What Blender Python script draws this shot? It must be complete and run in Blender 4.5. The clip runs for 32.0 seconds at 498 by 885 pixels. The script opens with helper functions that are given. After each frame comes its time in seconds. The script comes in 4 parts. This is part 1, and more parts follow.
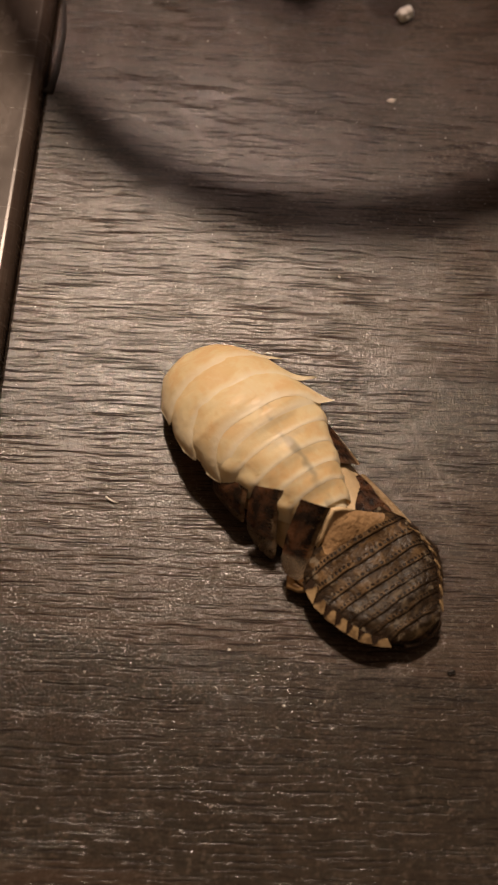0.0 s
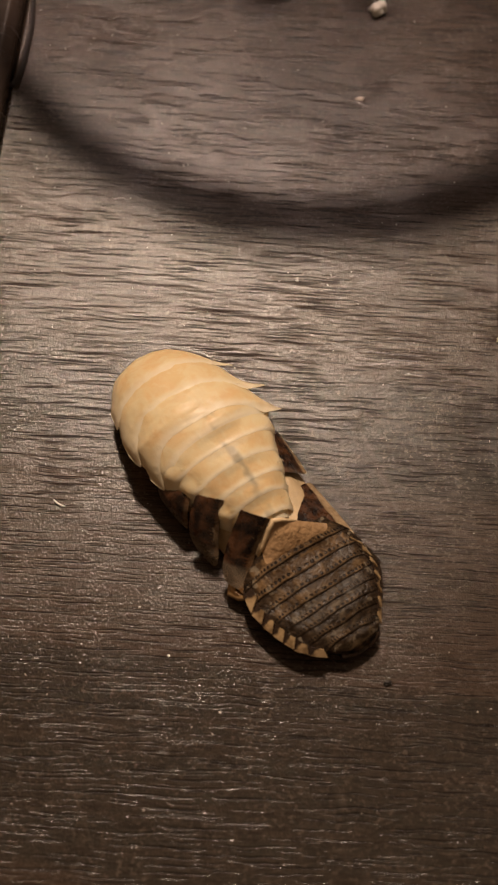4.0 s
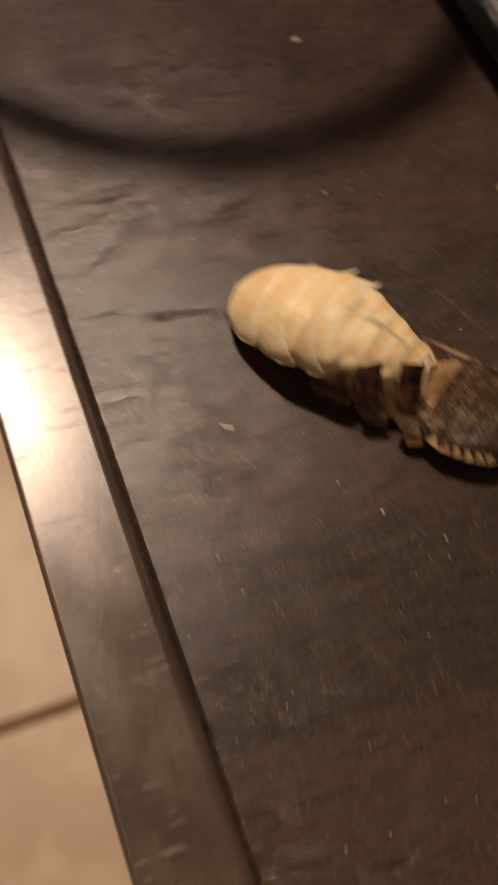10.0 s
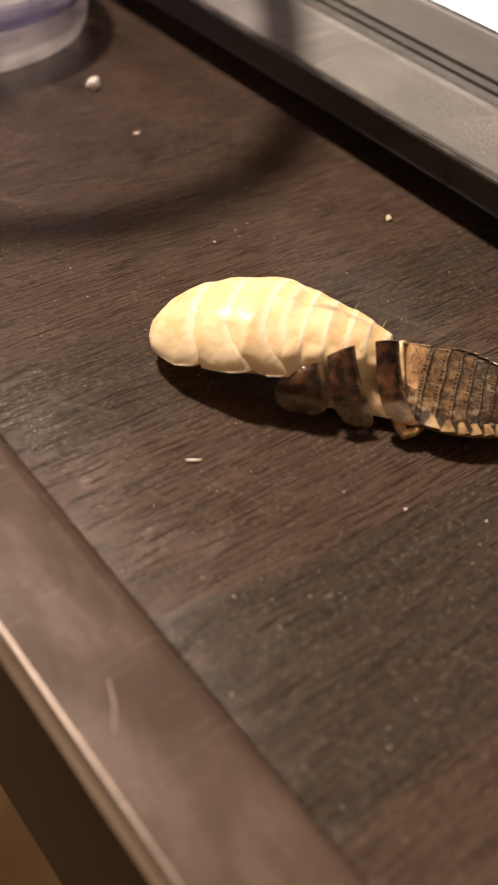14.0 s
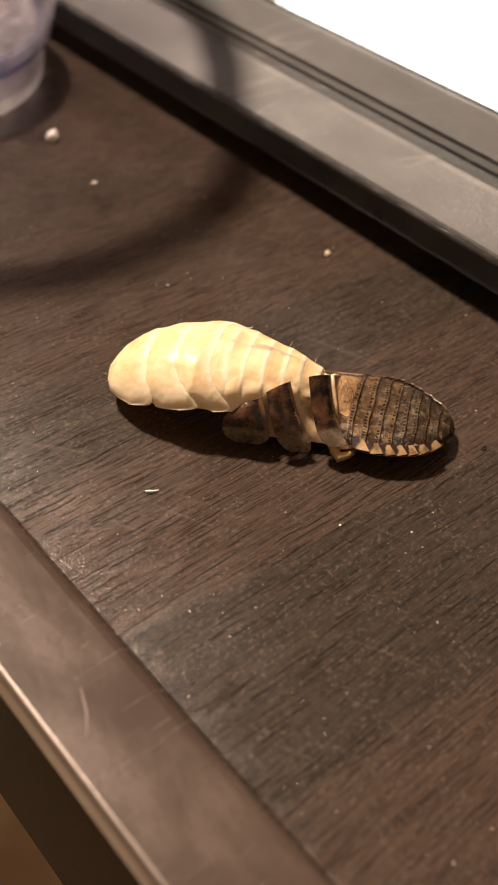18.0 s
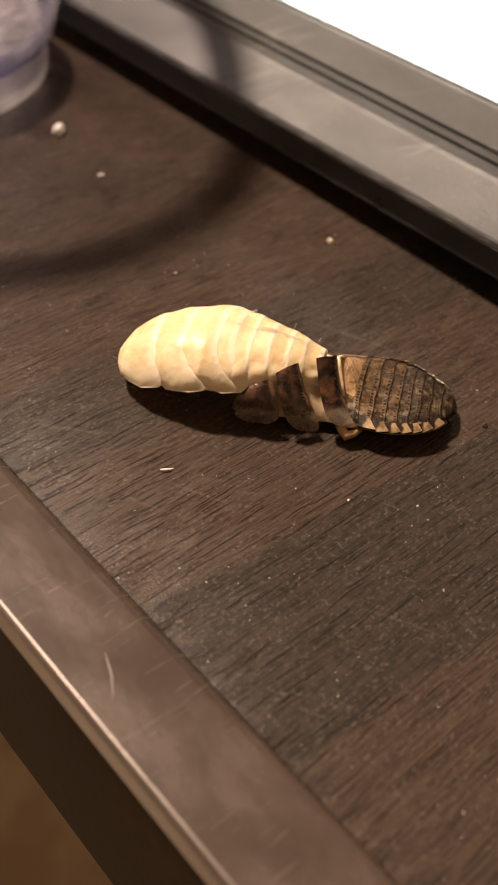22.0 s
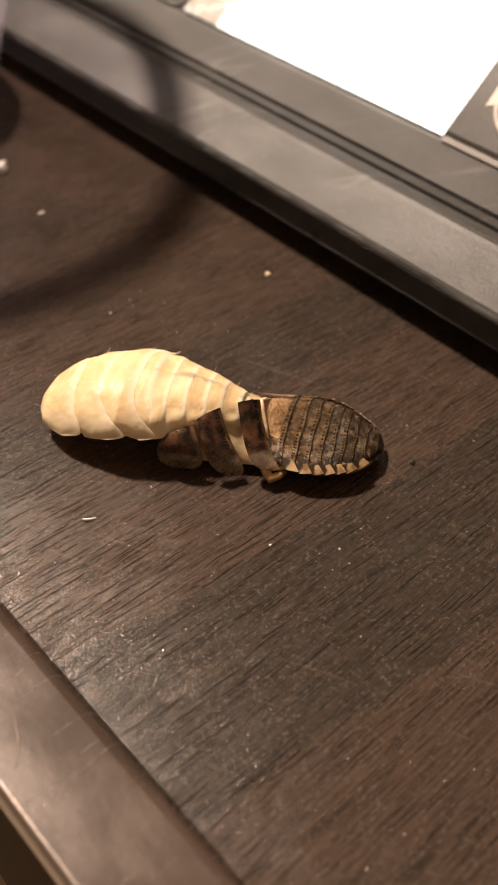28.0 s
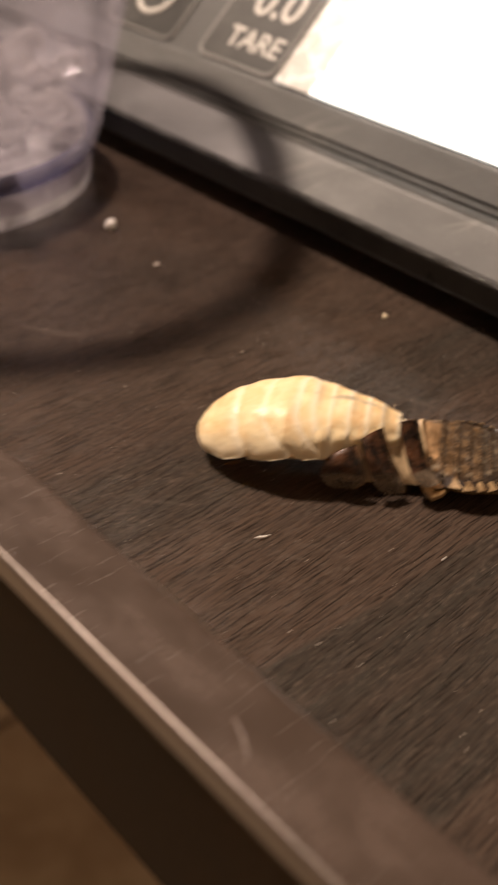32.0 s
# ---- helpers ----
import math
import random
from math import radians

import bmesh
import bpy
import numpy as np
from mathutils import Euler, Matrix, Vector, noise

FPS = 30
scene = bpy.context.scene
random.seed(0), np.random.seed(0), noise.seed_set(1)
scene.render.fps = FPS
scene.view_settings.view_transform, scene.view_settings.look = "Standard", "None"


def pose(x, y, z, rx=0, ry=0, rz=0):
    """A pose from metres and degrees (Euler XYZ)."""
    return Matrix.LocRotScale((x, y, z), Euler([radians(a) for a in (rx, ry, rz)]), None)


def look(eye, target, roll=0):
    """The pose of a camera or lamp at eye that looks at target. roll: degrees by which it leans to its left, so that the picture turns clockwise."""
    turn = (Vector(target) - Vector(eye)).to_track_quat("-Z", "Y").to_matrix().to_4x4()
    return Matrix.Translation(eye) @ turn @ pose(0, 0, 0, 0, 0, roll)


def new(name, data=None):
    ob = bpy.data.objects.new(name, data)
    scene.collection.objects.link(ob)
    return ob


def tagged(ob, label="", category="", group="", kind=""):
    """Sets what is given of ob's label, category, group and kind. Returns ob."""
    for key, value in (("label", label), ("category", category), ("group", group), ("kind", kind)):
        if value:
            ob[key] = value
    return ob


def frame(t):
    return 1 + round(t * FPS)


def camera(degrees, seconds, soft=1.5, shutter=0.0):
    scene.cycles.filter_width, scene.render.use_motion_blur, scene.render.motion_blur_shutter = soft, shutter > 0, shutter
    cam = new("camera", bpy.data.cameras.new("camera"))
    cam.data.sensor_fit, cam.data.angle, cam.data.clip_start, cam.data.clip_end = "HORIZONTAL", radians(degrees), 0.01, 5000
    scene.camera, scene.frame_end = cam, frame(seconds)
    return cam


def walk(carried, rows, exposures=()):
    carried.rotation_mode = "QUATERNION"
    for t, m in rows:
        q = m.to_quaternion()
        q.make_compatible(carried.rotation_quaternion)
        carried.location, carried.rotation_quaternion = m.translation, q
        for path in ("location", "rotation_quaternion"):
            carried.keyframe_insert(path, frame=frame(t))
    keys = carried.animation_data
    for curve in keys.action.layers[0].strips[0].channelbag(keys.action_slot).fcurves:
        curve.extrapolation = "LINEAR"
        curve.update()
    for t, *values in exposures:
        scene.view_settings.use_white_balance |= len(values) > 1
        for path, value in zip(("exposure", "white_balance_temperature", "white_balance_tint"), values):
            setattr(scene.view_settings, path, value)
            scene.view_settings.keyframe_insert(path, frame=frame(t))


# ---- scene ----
cam = camera(29.3, 32.0, 1.75, 0.6)
# Seconds, eye, target, roll. The table top is z = 0, its metal edge runs along y.
PATH = [
    (0, (-0.00309, 0.00071, 0.09628), (-0.00077, 0.04294, 0.00566), 5.11),
    (0.5, (-0.00116, 0.00375, 0.09469), (0.00132, 0.04451, 0.00341), 5.45),
    (1, (0.00055, 0.00130, 0.09541), (0.00343, 0.04250, 0.00433), 6.10),
    (1.5, (0.00284, 0.00277, 0.09323), (0.00493, 0.04420, 0.00224), 5.30),
    (2, (0.00295, 0.00486, 0.09296), (0.00473, 0.04626, 0.00195), 5.31),
    (2.5, (0.00806, 0.00454, 0.09847), (0.00818, 0.04406, 0.00661), 3.19),
    (3, (0.00357, 0.00521, 0.09688), (0.00461, 0.04449, 0.00493), 4.79),
    (3.5, (0.00496, 0.00458, 0.09864), (0.00557, 0.04379, 0.00665), 4.10),
    (5.5, (0.00131, 0.00536, 0.09877), (0.00181, 0.04399, 0.00653), 4.06),
    (6, (0.00149, 0.00548, 0.10092), (0.00205, 0.04401, 0.00864), 4.19),
    (6.5, (-0.00059, 0.00385, 0.10366), (0.00053, 0.04244, 0.01141), 4.99),
    (7, (-0.00193, 0.00316, 0.10423), (-0.00111, 0.04164, 0.01194), 4.04),
    (7.5, (-0.00240, 0.00451, 0.10575), (-0.00053, 0.04256, 0.01329), 5.30),
    (8, (-0.00394, 0.00074, 0.10587), (-0.00118, 0.03965, 0.01379), 6.55),
    (8.5, (-0.00251, 0.00037, 0.10770), (-0.00084, 0.03936, 0.01563), 4.75),
    (9, (-0.00142, -0.00141, 0.10624), (-0.00118, 0.03856, 0.01458), 0.65),
    (9.2, (-0.00950, 0.00281, 0.10574), (-0.00545, 0.04176, 0.01373), 4.82),
    (9.5, (-0.02119, 0.00587, 0.11004), (-0.01326, 0.04549, 0.01857), 4.51),
    (9.7, (-0.02711, 0.00050, 0.10090), (-0.01542, 0.04181, 0.01058), 3.85),
    (10, (-0.03945, -0.00941, 0.09879), (-0.01620, 0.03080, 0.01024), 10.66),
    (10.3, (-0.04591, -0.02227, 0.08818), (-0.01342, 0.01919, 0.00317), 10.94),
    (10.5, (-0.04898, -0.02947, 0.07802), (-0.01294, 0.01521, -0.00387), 8.84),
    (10.6, (-0.05047, -0.03102, 0.07340), (-0.01234, 0.01434, -0.00716), 8.96),
    (11, (-0.05477, -0.01924, 0.06038), (-0.01118, 0.03030, -0.01476), 7.78),
    (11.5, (-0.04869, -0.00799, 0.05858), (-0.00156, 0.04454, -0.01227), 7.89),
    (12, (-0.05306, -0.01044, 0.05796), (-0.00397, 0.04255, -0.01120), 8.49),
    (12.5, (-0.05597, -0.01319, 0.06012), (-0.00605, 0.03994, -0.00832), 8.35),
    (13, (-0.05161, -0.01031, 0.06131), (-0.00153, 0.04226, -0.00745), 8.29),
    (13.5, (-0.05306, -0.01004, 0.06128), (-0.00250, 0.04226, -0.00733), 8.73),
    (14, (-0.05681, -0.01163, 0.06417), (-0.00588, 0.04056, -0.00425), 8.81),
    (14.5, (-0.05750, -0.01043, 0.06380), (-0.00634, 0.04132, -0.00479), 8.82),
    (15, (-0.05829, -0.01049, 0.06667), (-0.00704, 0.04072, -0.00225), 8.66),
    (15.5, (-0.05918, -0.01411, 0.07060), (-0.00753, 0.03699, 0.00189), 8.77),
    (17.5, (-0.06053, -0.01536, 0.07307), (-0.00871, 0.03604, 0.00471), 7.26),
    (18, (-0.05848, -0.01851, 0.07528), (-0.00670, 0.03274, 0.00678), 6.67),
    (18.5, (-0.05962, -0.01852, 0.07643), (-0.00803, 0.03262, 0.00771), 6.35),
    (19, (-0.06056, -0.01849, 0.07648), (-0.00873, 0.03253, 0.00785), 6.38),
    (19.5, (-0.06055, -0.01876, 0.07623), (-0.00876, 0.03228, 0.00759), 6.24),
    (20, (-0.06026, -0.01800, 0.07574), (-0.00789, 0.03252, 0.00715), 6.66),
    (20.5, (-0.05845, -0.01959, 0.07545), (-0.00645, 0.03108, 0.00668), 6.12),
    (21, (-0.05804, -0.01910, 0.07588), (-0.00639, 0.03183, 0.00704), 5.79),
    (21.5, (-0.05878, -0.02093, 0.07664), (-0.00737, 0.02995, 0.00759), 5.74),
    (22, (-0.06254, -0.02040, 0.07648), (-0.01059, 0.03028, 0.00768), 6.28),
    (22.5, (-0.05786, -0.02162, 0.07731), (-0.00592, 0.02908, 0.00851), 5.99),
    (23, (-0.05418, -0.02215, 0.07589), (-0.00226, 0.02845, 0.00702), 5.84),
    (23.5, (-0.05521, -0.02106, 0.07561), (-0.00379, 0.02974, 0.00651), 5.33),
    (24, (-0.05574, -0.02011, 0.07517), (-0.00428, 0.03078, 0.00617), 5.14),
    (24.5, (-0.05332, -0.02211, 0.07676), (-0.00217, 0.02907, 0.00773), 4.58),
    (26.5, (-0.05451, -0.02289, 0.07850), (-0.00321, 0.02820, 0.00952), 4.62),
    (27, (-0.05556, -0.02496, 0.08053), (-0.00441, 0.02630, 0.01157), 4.31),
    (27.5, (-0.05396, -0.02506, 0.08065), (-0.00268, 0.02649, 0.01200), 4.19),
    (28, (-0.05337, -0.02412, 0.08101), (-0.00188, 0.02703, 0.01222), 4.37),
    (28.5, (-0.05603, -0.02443, 0.08047), (-0.00512, 0.02706, 0.01152), 4.05),
    (29, (-0.05620, -0.02583, 0.07955), (-0.00540, 0.02602, 0.01076), 3.82),
    (29.5, (-0.05591, -0.02424, 0.07840), (-0.00530, 0.02723, 0.00919), 3.74),
    (30, (-0.05763, -0.02249, 0.07663), (-0.00675, 0.02972, 0.00818), 3.07),
    (30.5, (-0.04443, -0.02231, 0.07868), (0.00644, 0.03149, 0.01146), 1.24),
    (30.8, (-0.04153, -0.02656, 0.07596), (0.00978, 0.02792, 0.01354), 1.36),
    (30.9, (-0.04173, -0.02791, 0.07660), (0.00885, 0.02714, 0.01276), 1.40),
    (31, (-0.04902, -0.02535, 0.07639), (0.00126, 0.03046, 0.01039), 1.55),
    (31.1, (-0.05117, -0.02323, 0.07151), (-0.00141, 0.03348, 0.00860), 1.34),
    (31.2, (-0.04981, -0.02058, 0.07596), (0.00060, 0.03690, 0.01089), 1.36),
    (31.3, (-0.04773, -0.01707, 0.07771), (0.00226, 0.03936, 0.01201), 1.54),
    (31.5, (-0.05108, -0.01570, 0.07202), (0.00100, 0.04152, 0.00867), 2.68),
    (31.6, (-0.05342, -0.01579, 0.07348), (-0.00085, 0.04024, 0.00947), 3.77),
    (32, (-0.07340, -0.01564, 0.07460), (-0.01679, 0.03969, 0.01350), 3.69),
]
EXPOSURES = [(0.0, -0.93, 6500, 10), (9.4, -0.89, 6500, 10), (10.0, -0.86, 6580, 10), (10.2, -0.30, 6450, 10), (10.5, 0.46, 6230, 10), (13.0, 0.37, 6180, 10), (19.0, 0.30, 6210, 10), (28.0, 0.17, 6200, 10), (30.0, 0.19, 6240, 10), (32.0, 0.02, 6080, 10)]
# The lens is sharp on the insects and softer before and behind them.
cam.data.dof.use_dof = True
cam.data.dof.focus_distance, cam.data.dof.aperture_fstop = 0.107, 38.0
walk(cam, [(t, look(eye, target, roll)) for t, eye, target, roll in PATH], EXPOSURES)

# ---- light: one warm ceiling lamp in a closed room ----
world = bpy.data.worlds.new("room_air")
scene.world = world
world.use_nodes = True
world.node_tree.nodes["Background"].inputs[0].default_value = (1.0, 0.82, 0.62, 1)
world.node_tree.nodes["Background"].inputs[1].default_value = 0.006

# A shallow round ceiling lamp that shines down.
lamp_data = bpy.data.lights.new("ceiling_lamp_light", "AREA")
lamp_data.shape, lamp_data.size = "DISK", 0.18
lamp_data.energy, lamp_data.color = 79.0, (1.0, 0.755, 0.57)
lamp = new("ceiling_lamp_light", lamp_data)
lamp.matrix_basis = look((-0.115, 0.99, 1.60), (0.0, 0.05, 0.0))

U = 0.085  # metres in one plan unit


# ---- small node kit ----
class Nodes:
    """A material with short calls for its nodes."""

    def __init__(self, name):
        self.mat = bpy.data.materials.new(name)
        self.mat.use_nodes = True
        self.t = self.mat.node_tree
        self.bsdf = self.t.nodes["Principled BSDF"]
        self.out = self.t.nodes["Material Output"]

    def put(self, socket, value):
        if isinstance(value, bpy.types.NodeSocket):
            self.t.links.new(value, socket)
        elif isinstance(value, (tuple, list)):
            socket.default_value = (*value, 1.0) if len(value) == 3 and socket.type == "RGBA" else value
        else:
            socket.default_value = value

    def set(self, **values):
        for key, value in values.items():
            self.put(self.bsdf.inputs[key.replace("_", " ")], value)
        return self

    def coords(self, kind="Object"):
        return self.t.nodes.new("ShaderNodeTexCoord").outputs[kind]

    def scaled(self, vector, x, y, z):
        n = self.t.nodes.new("ShaderNodeMapping")
        self.put(n.inputs["Vector"], vector)
        n.inputs["Scale"].default_value = (x, y, z)
        return n.outputs[0]

    def noise(self, vector, scale, detail=2.0, rough=0.5, warp=0.0):
        n = self.t.nodes.new("ShaderNodeTexNoise")
        self.put(n.inputs["Vector"], vector)
        n.inputs["Scale"].default_value = scale
        n.inputs["Detail"].default_value = detail
        n.inputs["Roughness"].default_value = rough
        n.inputs["Distortion"].default_value = warp
        return n.outputs[0]

    def cells(self, vector, scale, feature="F1"):
        n = self.t.nodes.new("ShaderNodeTexVoronoi")
        n.feature, n.voronoi_dimensions = feature, "2D"
        self.put(n.inputs["Vector"], vector)
        n.inputs["Scale"].default_value = scale
        return n.outputs["Distance"]

    def band(self, value, low, high, to_low=0.0, to_high=1.0, smooth=True):
        n = self.t.nodes.new("ShaderNodeMapRange")
        n.interpolation_type = "SMOOTHSTEP" if smooth else "LINEAR"
        self.put(n.inputs["Value"], value)
        n.inputs["From Min"].default_value, n.inputs["From Max"].default_value = low, high
        n.inputs["To Min"].default_value, n.inputs["To Max"].default_value = to_low, to_high
        return n.outputs[0]

    def math(self, op, a, b=0.0, c=0.0):
        n = self.t.nodes.new("ShaderNodeMath")
        n.operation = op
        for socket, value in zip(n.inputs, (a, b, c)):
            self.put(socket, value)
        return n.outputs[0]

    def mix(self, factor, a, b):
        n = self.t.nodes.new("ShaderNodeMix")
        n.data_type = "RGBA"
        for socket, value in ((n.inputs[0], factor), (n.inputs[6], a), (n.inputs[7], b)):
            self.put(socket, value)
        return n.outputs[2]

    def axes(self, vector):
        n = self.t.nodes.new("ShaderNodeSeparateXYZ")
        self.put(n.inputs[0], vector)
        return n.outputs

    def bump(self, height, distance, strength=1.0, before=None):
        n = self.t.nodes.new("ShaderNodeBump")
        n.inputs["Strength"].default_value = strength
        n.inputs["Distance"].default_value = distance
        self.put(n.inputs["Height"], height)
        if before is not None:
            self.put(n.inputs["Normal"], before)
        return n.outputs[0]

    def luck(self):
        return self.t.nodes.new("ShaderNodeObjectInfo").outputs["Random"]


# ---- materials ----
def wood_laminate():
    m = Nodes("dark_wood_laminate")
    p = m.coords()
    broad = m.noise(m.scaled(p, 6, 60, 1), 1.0, 3.0, 0.55, 0.4)
    streak = m.noise(m.scaled(p, 24, 480, 1), 1.0, 3.0, 0.6)
    fine = m.noise(m.scaled(p, 160, 3600, 1), 1.0, 2.0, 0.6)
    # Embossed grooves along the grain: dashes of two sizes, thicker in some streaks.
    gate = m.band(m.noise(m.scaled(p, 70, 300, 1), 1.0, 2.0), 0.34, 0.54, 0.45, 1.0)
    wander = m.math("ADD", m.math("MULTIPLY", m.noise(p, 160.0, 1.0), 0.0008), m.math("MULTIPLY", m.noise(p, 900.0, 1.0), 0.00012))
    px, py, pz = m.axes(p)
    join = m.t.nodes.new("ShaderNodeCombineXYZ")
    m.put(join.inputs[0], px)
    m.put(join.inputs[1], m.math("ADD", py, wander))
    cell_a = m.cells(m.scaled(join.outputs[0], 52, 2150, 1), 1.0)
    cell_b = m.cells(m.scaled(join.outputs[0], 120, 2700, 1), 1.0)
    long = m.band(cell_a, 0.150, 0.105)
    short = m.band(cell_b, 0.165, 0.110)
    pore = m.math("MULTIPLY", m.math("MAXIMUM", long, m.math("MULTIPLY", short, 0.8)), gate)
    dip = m.math("MULTIPLY", m.math("MAXIMUM", m.band(cell_a, 0.23, 0.05), m.math("MULTIPLY", m.band(cell_b, 0.25, 0.05), 0.75)), gate)
    peel = m.noise(m.scaled(p, 4900, 3500, 1), 1.0, 2.0, 0.6)
    # Broad charcoal bands between reddish ones, with ragged borders.
    bx, by, bz = m.axes(p)
    level = m.math("ADD", m.math("ADD", by, m.math("MULTIPLY", bx, 0.075)), m.math("MULTIPLY", m.math("SUBTRACT", broad, 0.5), 0.016))
    charcoal = m.math("MULTIPLY", m.band(level, -0.0010, 0.0010), m.band(level, 0.0240, 0.0225))
    charcoal = m.math("MAXIMUM", charcoal, m.math("MULTIPLY", m.math("MULTIPLY", m.band(level, 0.041, 0.046), m.band(level, 0.060, 0.054)), 0.75))
    broad = m.math("ADD", m.math("MULTIPLY", m.math("SUBTRACT", broad, 0.5), 0.5), m.math("SUBTRACT", 0.60, m.math("MULTIPLY", charcoal, 0.25)))
    colour = m.mix(m.band(broad, 0.38, 0.62), (0.0275, 0.0241, 0.0196), (0.053, 0.0358, 0.0261))
    colour = m.mix(m.band(streak, 0.35, 0.7, 0.0, 0.6), colour, (0.041, 0.0290, 0.0218))
    colour = m.mix(m.band(fine, 0.40, 0.64, 0.0, 0.66), colour, (0.016, 0.0118, 0.0096))
    colour = m.mix(m.band(m.noise(p, 950.0, 3.0, 0.65), 0.42, 0.68, 0.0, 0.4), colour, (0.050, 0.037, 0.028))
    colour = m.mix(m.math("MULTIPLY", m.band(m.noise(m.scaled(p, 1700, 2300, 1), 1.0, 3.0, 0.65, 0.4), 0.53, 0.66), m.band(m.noise(p, 210.0, 3.0, 0.6), 0.35, 0.62, 0.25, 1.0)), colour, (0.074, 0.058, 0.045))
    colour = m.mix(m.math("MULTIPLY", pore, 0.82), colour, (0.005, 0.0035, 0.0027))
    # Faint stray scratches across the grain.
    turn = m.t.nodes.new("ShaderNodeVectorRotate")
    turn.rotation_type = "Z_AXIS"
    turn.inputs["Angle"].default_value = 1.05
    m.put(turn.inputs["Vector"], p)
    wave = m.math("ABSOLUTE", m.math("SUBTRACT", m.noise(m.scaled(turn.outputs[0], 14, 160, 1), 1.0, 1.0), 0.5))
    stray = m.math("MULTIPLY", m.math("SUBTRACT", 1.0, m.band(wave, 0.0, 0.018)), m.band(m.noise(p, 75.0, 2.0), 0.54, 0.62))
    colour = m.mix(m.math("MULTIPLY", stray, 0.2), colour, (0.10, 0.082, 0.066))
    # Gloss comes and goes in patches.
    dull = m.math("ADD", m.math("MULTIPLY", m.noise(m.scaled(p, 150, 260, 1), 1.0, 3.0, 0.6), 0.6), m.math("MULTIPLY", m.noise(p, 800.0, 2.0), 0.4))
    rough = m.math("ADD", m.band(dull, 0.36, 0.64, 0.10, 0.19), m.math("MULTIPLY", pore, 0.15))
    n1 = m.bump(peel, 0.000066, 0.9)
    n2 = m.bump(m.math("MULTIPLY", dip, -1.0), 0.000045, 0.9, n1)
    # The pressed grain spreads gloss more along the boards than across them.
    grain_way = m.t.nodes.new("ShaderNodeTangent")
    grain_way.direction_type, grain_way.uv_map = "UV_MAP", "uv"
    m.set(Anisotropic=0.45, Tangent=grain_way.outputs[0])
    m.set(Base_Color=colour, Roughness=rough, Normal=n2, Specular_IOR_Level=m.band(pore, 0.0, 1.0, 0.31, 0.07, False))
    return m.mat


def worn_bronze():
    m = Nodes("worn_bronze_painted_metal")
    p = m.coords()
    stain = m.noise(m.scaled(p, 150, 75, 75), 1.0, 4.0, 0.66, 0.12)
    speck = m.noise(p, 1500.0, 3.0, 0.6)
    scratch = m.band(m.noise(m.scaled(p, 70, 1500, 70), 1.0, 3.0, 0.7, 1.2), 0.62, 0.69)
    colour = m.mix(m.band(stain, 0.35, 0.7), (0.047, 0.033, 0.025), (0.072, 0.051, 0.040))
    colour = m.mix(m.band(speck, 0.62, 0.7, 0.0, 0.7), colour, (0.05, 0.032, 0.025))
    colour = m.mix(m.math("MULTIPLY", scratch, 0.16), colour, (0.16, 0.125, 0.10))
    rough = m.math("ADD", m.band(stain, 0.3, 0.7, 0.22, 0.29), m.math("MULTIPLY", scratch, 0.12))
    m.set(Base_Color=colour, Metallic=0.1, Specular_IOR_Level=0.44, Roughness=rough, Normal=m.bump(m.math("ADD", speck, m.math("MULTIPLY", scratch, -1.2)), 0.000015, 0.5))
    return m.mat


def plain(name, base, rough, grain=0.0, metal=0.0, spread=0.25, scale=300.0, uneven=0.15, **more):
    """A surface of one colour with grain at two sizes."""
    m = Nodes(name)
    p = m.coords()
    large = m.noise(p, scale * 0.12, 3.0, 0.6)
    small = m.noise(p, scale * 3.0, 2.0, 0.6)
    dark = tuple(c * (1 - spread) for c in base)
    light = tuple(min(1.0, c * (1 + spread)) for c in base)
    colour = m.mix(m.band(large, 0.3, 0.7), dark, light)
    colour = m.mix(m.band(small, 0.35, 0.75, 0.0, 0.4), colour, dark)
    m.set(Base_Color=colour, Metallic=metal, Roughness=m.band(large, 0.3, 0.7, rough * (1 - uneven), min(1.0, rough * (1 + uneven))), **more)
    if grain:
        m.set(Normal=m.bump(small, grain, 0.7))
    return m.mat


def let_light_through(m, colour, share):
    """Adds the light that thin, milky matter passes on from its far side."""
    t = m.t
    shine = t.nodes.new("ShaderNodeBsdfTranslucent")
    m.put(shine.inputs[0], colour)
    both = t.nodes.new("ShaderNodeMixShader")
    m.put(both.inputs[0], share)
    t.links.new(m.bsdf.outputs[0], both.inputs[1])
    t.links.new(shine.outputs[0], both.inputs[2])
    t.links.new(both.outputs[0], m.out.inputs["Surface"])
    return m.mat


